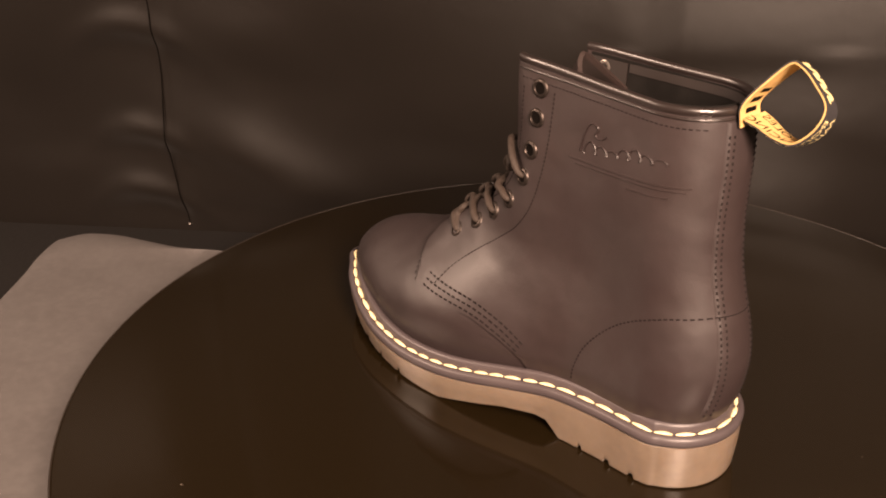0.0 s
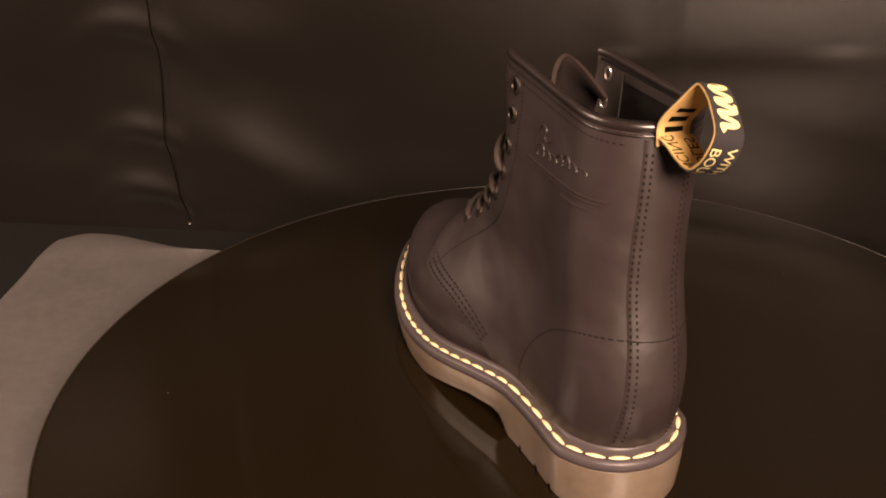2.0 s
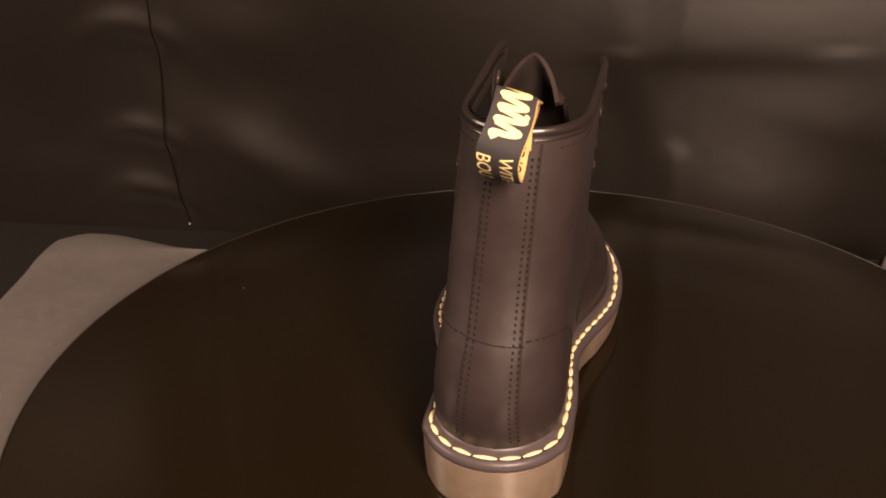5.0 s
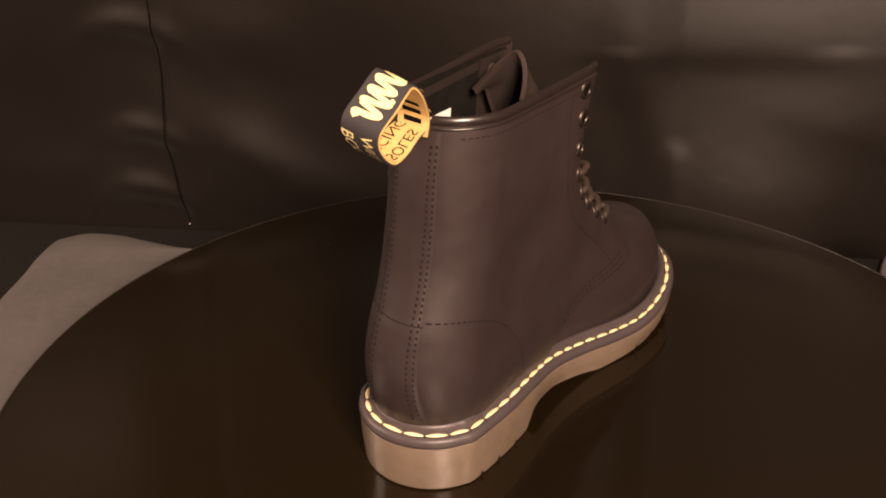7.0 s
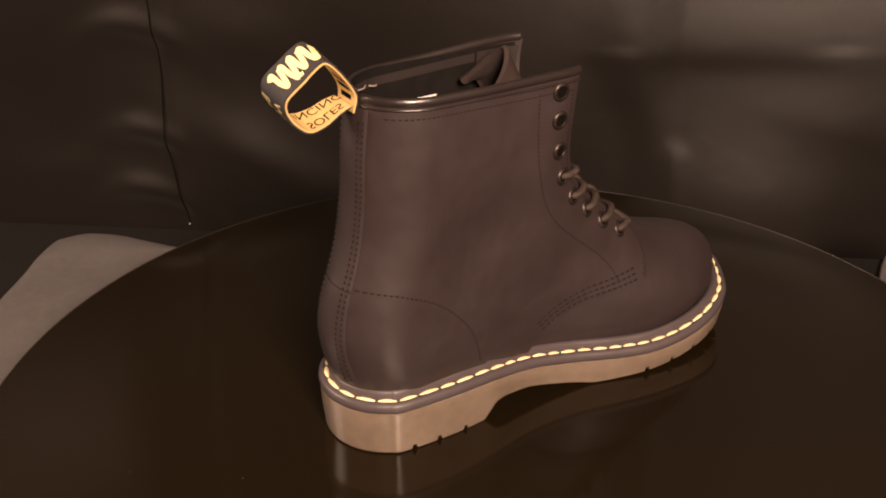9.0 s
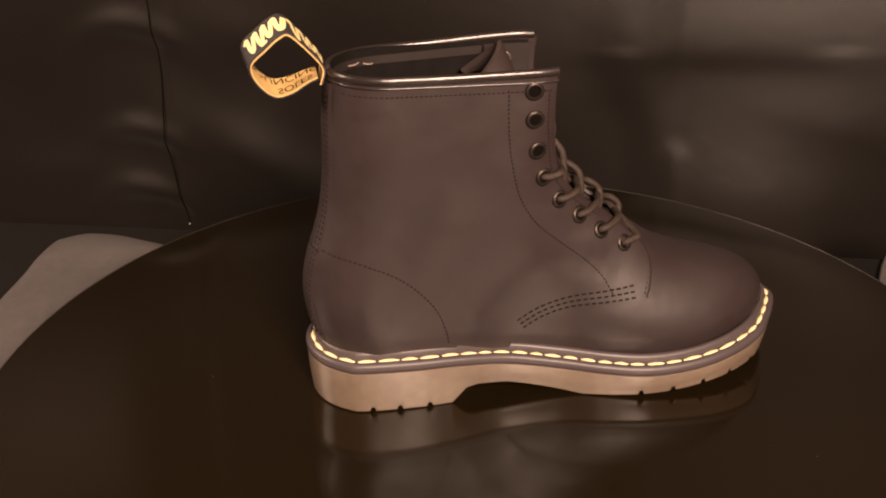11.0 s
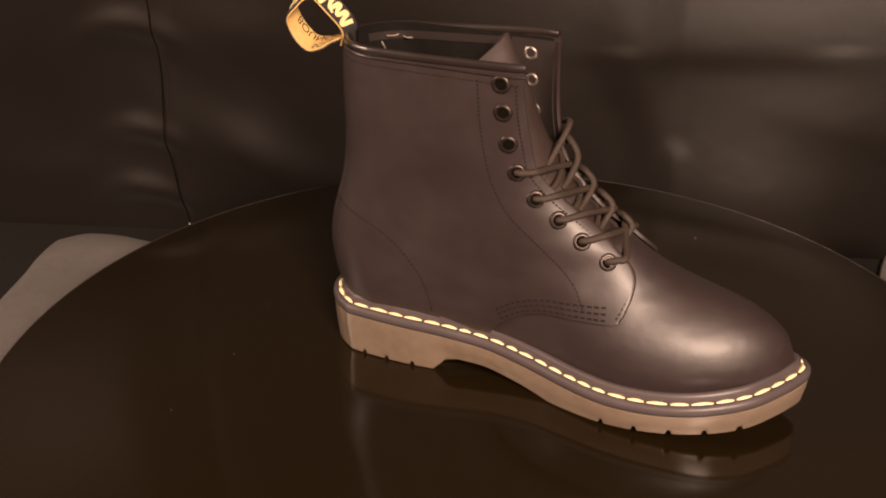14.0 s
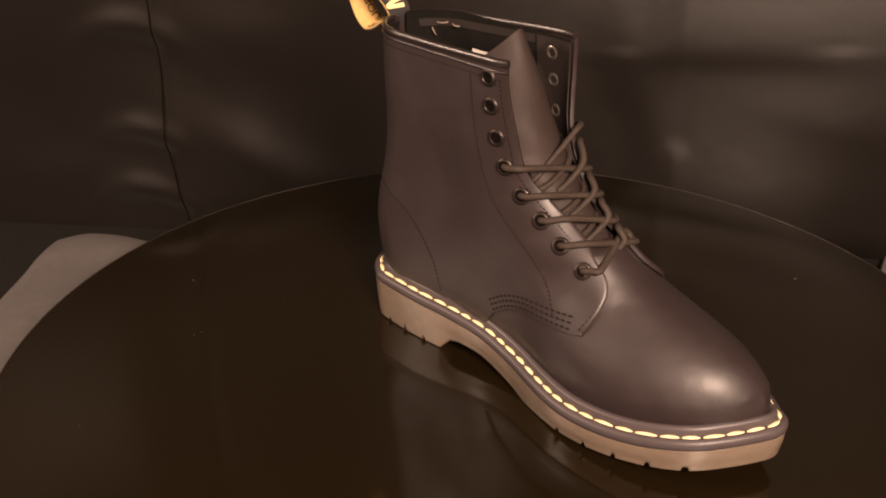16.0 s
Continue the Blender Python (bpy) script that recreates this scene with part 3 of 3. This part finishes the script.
    while s < d[-1] - 0.006:
        x = at(s)[0]
        size = (0.0088 if 0.09 < x < 0.2 else 0.0112) * rng.uniform(0.86, 1.14)
        pts = [at(s + size * f) for f in np.linspace(0, 1, 7)]
        for i, q in enumerate(pts):
            q[2] += 0.0004 * math.sin(math.pi * i / 6)
        Build().tube(pts, lambda f: 0.0003 + 0.0011 * math.sin(math.pi * min(max(f, 0.03), 0.97)) ** 0.6, 8, 0.55).part("welt_stitch", M_YELLOW, boot, "yellow welt stitch")
        s += size + 0.0018 * rng.uniform(0.8, 1.2)
    # moulded nub on the side of the waist
    nub = lathe([(0.0013, 0), (0.0010, 0.0008), (0.0001, 0.0010)], 10, facing_matrix((0.1215, -0.0308, 0.0205), (0, -1, 0)))
    nub.part("sole_nub", M_SOLE, boot)


# ---- pull loop ----
LOOP = spline([(15, 205), (16, 215), (8, 227), (-2, 237.5), (-8, 236.5), (-15.5, 230.5), (-24, 221.5), (-21.5, 211), (-12, 202), (-2, 202.8), (7, 207), (14.5, 209.5)], 160) / 1000
LOOP = along(LOOP, 0.0006)


def loop_point(s, v, lift):
    """s metres along the band, v metres across it, lift away from its outer face."""
    i = min(max(s / 0.0006, 0), len(LOOP) - 2)
    k = int(i)
    p = LOOP[k] * (1 - i + k) + LOOP[k + 1] * (i - k)
    a, b = LOOP[max(k - 3, 0)], LOOP[min(k + 4, len(LOOP) - 1)]
    way = (b - a) / np.linalg.norm(b - a)
    n = np.array([-way[1], way[0]])
    f = i / len(LOOP)
    out = math.sin(math.pi * min(max(f, 0), 1))
    q = p + n * lift
    y = -0.0035 + v - 0.005 * float(ease(p[1], 0.212, 0.236))
    return np.array([q[0] - 0.22 * v * out, y, q[1] + 0.38 * v * out])


def boot_loop(boot):
    length = len(LOOP) * 0.0006 - 0.002
    loop = new("pull_loop", None)
    loop.parent = boot
    tagged(loop, label="black and yellow woven pull loop")
    # which way is outward
    c = LOOP.mean(0)
    p = loop_point(length / 2, 0, 0.002)
    sign = 1 if np.linalg.norm(p[[0, 2]] - c) > np.linalg.norm(loop_point(length / 2, 0, -0.002)[[0, 2]] - c) else -1
    half = 0.0090
    ss, vs = np.linspace(0.0, length, 90), np.linspace(-half, half, 9)

    def sheet(l0, l1, hv=1.0):
        return [[loop_point(s, v * hv, sign * l0) for v in vs] for s in ss], [[loop_point(s, v * hv, sign * l1) for v in vs] for s in ss]
    Build().slab(*sheet(0.0009, 0.00005, 0.97)).part("band_face", M_WEB_BLACK, loop, "black woven outer face")
    Build().slab(*sheet(0.0, -0.0008)).part("band_lining", M_WEB_YELLOW, loop, "yellow woven inner face")

    def letters(text, size, s0, v0, lift, mat, flip, name, label):
        cu = bpy.data.curves.new("letters", "FONT")
        cu.body, cu.size = text, size
        tmp = bpy.data.objects.new("letters", cu)
        scene.collection.objects.link(tmp)
        dg = bpy.context.evaluated_depsgraph_get()
        dg.update()
        me = tmp.evaluated_get(dg).to_mesh()
        v = [tuple(q.co) for q in me.vertices]
        f = [tuple(q.vertices) for q in me.polygons]
        bpy.data.objects.remove(tmp)
        # letters run along the band
        v = [loop_point(s0 + (x if not flip else -x), v0 - y, sign * (lift)) for x, y, _ in v]
        part(name, v, f, mat, loop, label, smooth=False)

    # gold marks outside: a long scrawl of plain strokes, then small bars
    def stroke(points, width):
        q = spline(points, 14 * len(points))
        rows = []
        for i, (s, v) in enumerate(q):
            a, b2 = q[max(i - 1, 0)], q[min(i + 1, len(q) - 1)]
            w = (b2 - a) / (np.linalg.norm(b2 - a) + 1e-9)
            rows.append([loop_point(s - w[1] * e, v + w[0] * e, sign * 0.0012) for e in (-width / 2, 0, width / 2)])
        Build().grid(rows).part("woven_mark", M_PRINT, loop, "gold woven stroke")
    for s0, tall in ((0.0125, 0.0066), (0.0185, 0.0040), (0.0245, 0.0046), (0.0320, 0.0072), (0.0405, 0.0044), (0.0470, 0.0040), (0.0530, 0.0048), (0.0595, 0.0042)):
        tall *= 1.2
        stroke([(s0 - 0.0006, 0.0050), (s0 + 0.0018, -tall), (s0 + 0.0036, -tall * 0.35), (s0 + 0.0042, 0.0050), (s0 + 0.0064, 0.0034)], 0.0026)
    for s0, v in ((0.0235, -0.0068), (0.0520, -0.0066)):
        stroke([(s0, v), (s0 + 0.0012, v + 0.0006), (s0 + 0.0022, v)], 0.0020)
    letters("WITH", 0.0080, 0.0715, -0.0010, 0.0012, M_PRINT, False, "woven_letters", "gold woven letters")
    letters("BOUNCING", 0.0085, 0.0725, 0.0085, 0.0012, M_PRINT, False, "woven_letters", "gold woven letters")
    letters("BOUNCING", 0.0085, 0.076, 0.0080, -0.0010, M_HOLE, False, "woven_letters", "black woven letters")
    letters("SOLES", 0.0080, 0.095, -0.0020, -0.0010, M_HOLE, False, "woven_letters", "black woven letters")
    stroke2 = Build()
    for s0, w0 in ((0.006, 0.003), (0.012, 0.0035), (0.0185, 0.003)):
        stroke2.grid([[loop_point(s0 + ds, v, -sign * 0.0010) for v in (-0.005, 0.0, 0.0052)] for ds in (0, w0)])
    stroke2.part("woven_mark", M_HOLE, loop, "black woven bars")


def boot_marks(boot):
    # pressed mark on the left side: plain raised lines
    b = Build()

    def ridge(points, r):
        b.tube([on_skin(x, z, 1, 0.00175) for x, z in along(spline(points, 30), 0.0012)], r, 8, 0.32)
    ridge([(0.100, 0.1725), (0.065, 0.1722), (0.028, 0.1735)], 0.0009)
    ridge([(0.096, 0.1698), (0.062, 0.1700), (0.030, 0.1712)], 0.0008)
    ridge([(0.060, 0.1660), (0.048, 0.1662), (0.037, 0.1670)], 0.0007)
    # a running line of uneven loops, with a tall stroke before it
    wave = []
    for k in np.linspace(0, 1, 130):
        tall = 0.0030 + 0.0009 * math.sin(11 * k + 1) - 0.0006 * k
        wave.append((0.0900 - 0.0500 * k + 0.0019 * math.sin(14 * math.pi * k), 0.1765 + 0.0072 * k + tall * (1 - math.cos(14 * math.pi * k)) * 0.9))
    b.tube([on_skin(x, z, 1, 0.00175) for x, z in wave], 0.0008, 8, 0.32)
    ridge([(0.0935, 0.1770), (0.0915, 0.1870), (0.0880, 0.1935), (0.0825, 0.1925), (0.0840, 0.1880), (0.0800, 0.1865), (0.0770, 0.1890)], 0.0009)
    b.part("embossed_mark", M_LEATHER, boot, "faint pressed mark in the leather")
    # white cloth label inside the left wall
    rows = [[on_skin(x, z, 1, -0.0022) for x in np.linspace(0.056, 0.086, 8)] for z in np.linspace(0.1780, 0.1920, 5)]
    back = [[on_skin(x, z, 1, -0.0017) for x in np.linspace(0.056, 0.086, 8)] for z in np.linspace(0.1780, 0.1920, 5)]
    Build().slab(rows, back).part("size_label", M_LABEL, boot, "small white cloth label inside the shaft")


def build_boot():
    boot = new("leather_boot")
    tagged(boot, "black leather lace-up boot, tan sole, yellow welt stitching, on turntable", "boot")
    boot_upper(boot)
    boot_seams(boot)
    boot_eyelets(boot)
    boot_tongue(boot)
    boot_laces(boot)
    boot_sole(boot)
    boot_loop(boot)
    boot_marks(boot)
    return boot


# ---- turntable ----
TABLE_Z = -0.06


def build_turntable():
    """In the boot's own space, moved with it."""
    table_top = new("turntable")
    tagged(table_top, "round glossy black turntable disc turning on a low base", "turntable")
    m = Matrix.Translation((DISC_X, DISC_Y, 0))
    R = DISC_R
    prof = [(0.0001, -0.0004), (R * 0.5, -0.0004), (R - 0.0016, -0.0004), (R - 0.0004, -0.0009), (R, -0.002), (R, -0.0065), (R - 0.001, -0.0072), (0.0001, -0.0072)]
    lathe(prof, 220, m).part("disc", M_DISC, table_top, "glossy black disc with a thin edge")
    # thin ring coloured as the glint along the disc's edge
    Build().tube([m @ Vector((math.cos(a) * R, math.sin(a) * R, -0.0012)) for a in np.linspace(0, 2 * math.pi, 221)[:-1]], 0.0008, 6, closed=True).part("rim", M_RIMLINE, table_top, "thin edge line, its highlight put into a paler colour")
    lathe([(0.0001, -0.0072), (0.11, -0.0074), (0.112, -0.030), (0.105, -0.032), (0.0001, -0.032)], 64, m).part("hub", M_BASE, table_top, "black hub under the disc")
    rng = random.Random(11)
    dust = Build()
    spots = [(0.2019, 0.2307, 0.0009)] + [(DISC_X + rng.uniform(-0.28, 0.28), DISC_Y + rng.uniform(-0.28, 0.28), rng.uniform(0.0002, 0.0004)) for _ in range(34)]
    for x, y, r in spots:
        if math.hypot(x - DISC_X, y - DISC_Y) < R - 0.01 and not (-0.01 < x < 0.32 and -0.06 < y < 0.09):
            dust.add([(x - r, y - r * 0.6, -0.0003), (x + r, y - r * 0.4, -0.0003), (x + r * 0.7, y + r * 0.6, -0.0003), (x, y, r * 0.5)], [(0, 1, 3), (1, 2, 3), (2, 0, 3), (0, 2, 1)])
    tagged(dust.part("dust", M_DUST, table_top, "pale dust specks", smooth=False), kind="stuff")
    return table_top


# ---- room ----


def box(b, x0, y0, z0, x1, y1, z1):
    v = [(x, y, z) for x in (x0, x1) for y in (y0, y1) for z in (z0, z1)]
    b.add(v, [(0, 1, 3, 2), (4, 6, 7, 5), (0, 4, 5, 1), (2, 3, 7, 6), (0, 2, 6, 4), (1, 5, 7, 3)])


def bumpy(x, z, cx, cz, sx, sz, turn=0.0):
    """A soft oval bump, 1 at its middle."""
    c, s = math.cos(radians(turn)), math.sin(radians(turn))
    u, v = (x - cx) * c + (z - cz) * s, -(x - cx) * s + (z - cz) * c
    return np.exp(-(u / sx) ** 2 - (v / sz) ** 2)


CLOTH_Y = 0.50


def build_backdrop():
    xs, zs = np.linspace(-1.5, 1.3, 380), np.linspace(-0.76, 1.5, 360)
    X, Z = np.meshgrid(xs, zs, indexing="ij")
    # how far the cloth leans back, fold by fold
    lean = -0.14 - 0.22 * bumpy(X, Z, -0.22, 0.068, 0.09, 0.07) - 0.10 * bumpy(X, Z, -0.04, -0.07, 0.09, 0.07) - 0.16 * bumpy(X, Z, -0.60, 0.016, 0.08, 0.06) - 0.12 * bumpy(X, Z, -0.58, 0.07, 0.14, 0.10)
    # broad diagonal ridge beside the seam, its pocket and the dark hem below
    lean += 0.28 * bumpy(X, Z, -0.335, -0.072, 0.16, 0.036, -29) + 0.06 * bumpy(X, Z, -0.35, -0.030, 0.05, 0.028, -15)
    lean += 0.20 * bumpy(X, Z, -0.145, -0.085, 0.085, 0.026) - 0.34 * bumpy(X, Z, -0.372, -0.100, 0.055, 0.022, -24)
    lean -= 0.25 * bumpy(X, Z, -0.33, -0.152, 0.15, 0.020) + 0.22 * bumpy(X, Z, -0.335, 0.040, 0.07, 0.026, -20)
    lean += 0.16 * bumpy(X, Z, -0.365, 0.098, 0.07, 0.030) + 0.14 * bumpy(X, Z, -0.57, -0.105, 0.09, 0.022)
    # upper panel, its crease, and the two swells below it
    lean += 0.40 * bumpy(X, Z, 0.24, 0.130, 0.24, 0.070) - 0.22 * bumpy(X, Z, 0.20, 0.054, 0.15, 0.014, 1)
    lean += 0.40 * bumpy(X, Z, 0.075, 0.0660, 0.024, 0.0040, -4) + 0.34 * bumpy(X, Z, 0.312, 0.0700, 0.030, 0.0045, 4)
    lean += 0.22 * bumpy(X, Z, 0.27, 0.008, 0.15, 0.044, 5) + 0.26 * bumpy(X, Z, 0.235, -0.070, 0.12, 0.046, -8)
    lean -= 0.26 * bumpy(X, Z, 0.085, 0.008, 0.026, 0.070, 24)
    lean += 0.30 * bumpy(X, Z, 0.147, -0.047, 0.013, 0.010, -30) - 0.10 * bumpy(X, Z, 0.33, -0.030, 0.10, 0.016, -14)
    # gathers pulled towards the seam
    for x, z, w, a in ((-0.490, 0.092, 0.055, 0.50), (-0.498, -0.045, 0.050, 0.54), (-0.508, -0.127, 0.060, 0.50)):
        rise = z - 5.0 * (X - x) ** 2
        lean += a * np.exp(-((X - x) / w) ** 2 - ((Z - rise) / 0.014) ** 2) - 1.15 * a * np.exp(-((X - x - 0.012) / (w * 1.1)) ** 2 - ((Z - rise + 0.026) / 0.013) ** 2)
    lean += 0.06 * np.sin(X * 9 + 2 * Z) * np.cos(Z * 7 + 1)
    dz = zs[1] - zs[0]
    h = np.cumsum(lean, axis=1) * dz
    h -= h.mean(axis=1, keepdims=True)
    seam = -0.459 + 0.004 * np.sin(Z * 20) - 0.02 * (Z + 0.02) * 0.1
    h += 0.003 * np.exp(-((X - seam) / 0.0030) ** 2) - 0.003 * np.exp(-((X - seam - 0.008) / 0.014) ** 2)
    Y = CLOTH_Y + h
    pts = np.stack([X, Y, Z], -1)
    b = Build()
    b.grid(pts)
    cloth = b.part("backdrop_cloth", M_CLOTH, None, "wrinkled black cloth hung behind the turntable with a vertical seam")
    tagged(cloth, category="backdrop", kind="structure")
    line = [(-0.459 + 0.004 * math.sin(z * 20) - 0.002 * (z + 0.02), CLOTH_Y - 0.0012 + float(np.interp(z, zs, h[np.argmin(abs(xs + 0.459))])), z) for z in np.linspace(-0.194, 0.9, 160)]
    Build().tube(line, 0.0009, 6).part("seam", M_SEAM, cloth, "dark seam thread")
    foot = Vector(line[0])
    lathe([(0.0001, 0.0010), (0.0007, 0.0006), (0.0008, 0.0), (0.0004, -0.003), (0.0001, -0.004)], 12, facing_matrix(foot + Vector((0, -0.003, -0.001)), (0, -1, 0.3))).part("pin", M_LABEL, cloth, "small white pin head at the foot of the seam")
    return cloth


def build_room():
    b = Build()
    box(b, -1.6, -2.2, -0.80, 1.5, 1.3, -0.76)
    tagged(b.part("floor", M_FLOOR, None, "brown carpet floor", False), category="floor", kind="structure")
    b = Build()
    box(b, -1.6, -2.2, 1.6, 1.5, 1.3, 1.65)
    tagged(b.part("ceiling", M_CEIL, None, "dim grey painted ceiling", False), category="ceiling", kind="structure")
    for name, q in (("wall_north", (-1.6, 1.2, -0.76, 1.5, 1.3, 1.6)), ("wall_south", (-1.6, -2.3, -0.76, 1.5, -2.2, 1.6)),
                    ("wall_west", (-1.7, -2.2, -0.76, -1.6, 1.3, 1.6)), ("wall_east", (1.5, -2.2, -0.76, 1.6, 1.3, 1.6))):
        b = Build()
        box(b, *q)
        tagged(b.part(name, M_WALL, None, "plain brown-grey plaster wall", False), category="wall", kind="structure")
    # table
    table_ob = new("table")
    tagged(table_ob, "black covered table under the turntable", "table")
    b = Build()
    box(b, -0.62, -0.42, TABLE_Z - 0.034, 0.62, 0.305, TABLE_Z - 0.004)
    b.part("tabletop", M_TABLE, table_ob, "", False)
    for x, y in itertools.product((-0.58, 0.58), (-0.38, 0.26)):
        b = Build()
        box(b, x - 0.02, y - 0.02, -0.76, x + 0.02, y + 0.02, TABLE_Z - 0.034)
        b.part("leg", M_TABLE, table_ob, "", False)
    base = lathe([(0.0001, TABLE_Z), (0.13, TABLE_Z), (0.132, TABLE_Z + 0.004), (0.12, TABLE_Z + 0.026), (0.0001, TABLE_Z + 0.027)], 64, Matrix.Translation((0, 0, 0.0005)))
    tagged(base.part("motor_stand", M_BASE, None, "round black plastic motor stand on the grey board"), category="stand")


def build_board():
    """Grey sheet on the table; its far corner curls up."""
    far = table([(-464, 264), (-448, 277), (-418, 281), (-380, 272), (-350, 263), (-316, 255), (-200, 240), (200, 220), (285, 220), (306, 280), (500, 288)])
    fold = table([(-464, 212), (-448, 236), (-422, 242), (-380, 246), (-350, 250), (-316, 253), (-200, 232), (200, 212), (285, 212), (306, 272), (500, 280)])
    rows = []
    for x in np.concatenate([np.linspace(-0.464, -0.30, 50), np.linspace(-0.29, 0.28, 30), np.linspace(0.285, 0.5, 30)]):
        f, e = float(fold(x)), float(far(x))
        row = []
        for v in np.linspace(0, 1, 40):
            row.append(np.array([x + (0.012 * (1 - v) if x < -0.459 else 0.0), -0.40 + (f + 0.40) * v, TABLE_Z + 0.0016 * ease(v, 0.97, 1.0) + 0.0005 * math.sin(30 * x + 3 * v)]))
        for v in np.linspace(0.1, 1, 10):
            row.append(np.array([x, f + (e - f) * v, TABLE_Z + 0.0016 + (0.004 * v - 0.006 * v * v) + 0.0005 * math.sin(30 * x + 3)]))
        rows.append(row)
    low = [[p - np.array([0, 0, 0.003]) for p in row] for row in rows]
    ob = Build().slab(rows, low).part("grey_board", M_BOARD, None, "scuffed grey plastic board lying under the turntable")
    tagged(ob, category="board")


def build_lamp(name, eye, size, label):
    """A frosted lamp head on a stand; the light lies just before its face."""
    lamp = new(name)
    tagged(lamp, label, "lamp")
    way = (Vector((0.02, 0.0, 0.05)) - Vector(eye)).normalized()
    m = facing_matrix(Vector(eye) - way * 0.012, way)
    r = size / 2
    lathe([(0.0001, -0.05), (r * 0.5, -0.05), (r * 1.04, -0.02), (r * 1.06, 0.004), (r * 1.0, 0.004), (r * 0.98, 0.0)], 40, m).part("housing", M_BASE, lamp, "black lamp housing")
    lathe([(0.0001, 0.001), (r * 0.98, 0.001)], 40, m).part("diffuser", M_GLOW, lamp, "frosted glowing diffuser")
    tail = Vector(eye) - way * 0.06
    Build().tube([tail, (tail.x, tail.y, -0.74)], 0.012, 12, up=(0, 1, 0)).part("pole", M_BASE, lamp)
    lathe([(0.0001, 0), (0.14, 0), (0.14, 0.012), (0.03, 0.022), (0.0001, 0.024)], 32, Matrix.Translation((tail.x, tail.y, -0.76))).part("foot", M_BASE, lamp)


build_room()
build_backdrop()
build_board()
build_lamp("key_lamp", LAMP, 0.50, "round frosted lamp on a black floor stand")
build_lamp("side_lamp", SIDE_LAMP, 0.45, "wide frosted lamp on a black floor stand")
BOOT = build_boot()
TURNTABLE = build_turntable()


def motions():
    rows = []
    n = 64
    for k in range(n + 1):
        t = SECONDS * k / n
        turn = TURN_START + TURN_RATE * t
        a = radians(turn - 139.40)
        x, y = HEEL[0] * math.cos(a) - HEEL[1] * math.sin(a), HEEL[0] * math.sin(a) + HEEL[1] * math.cos(a)
        rows.append((t, pose(x, y, 0, 0, 0, turn)))
    walk(BOOT, rows)
    walk(TURNTABLE, rows)


motions()
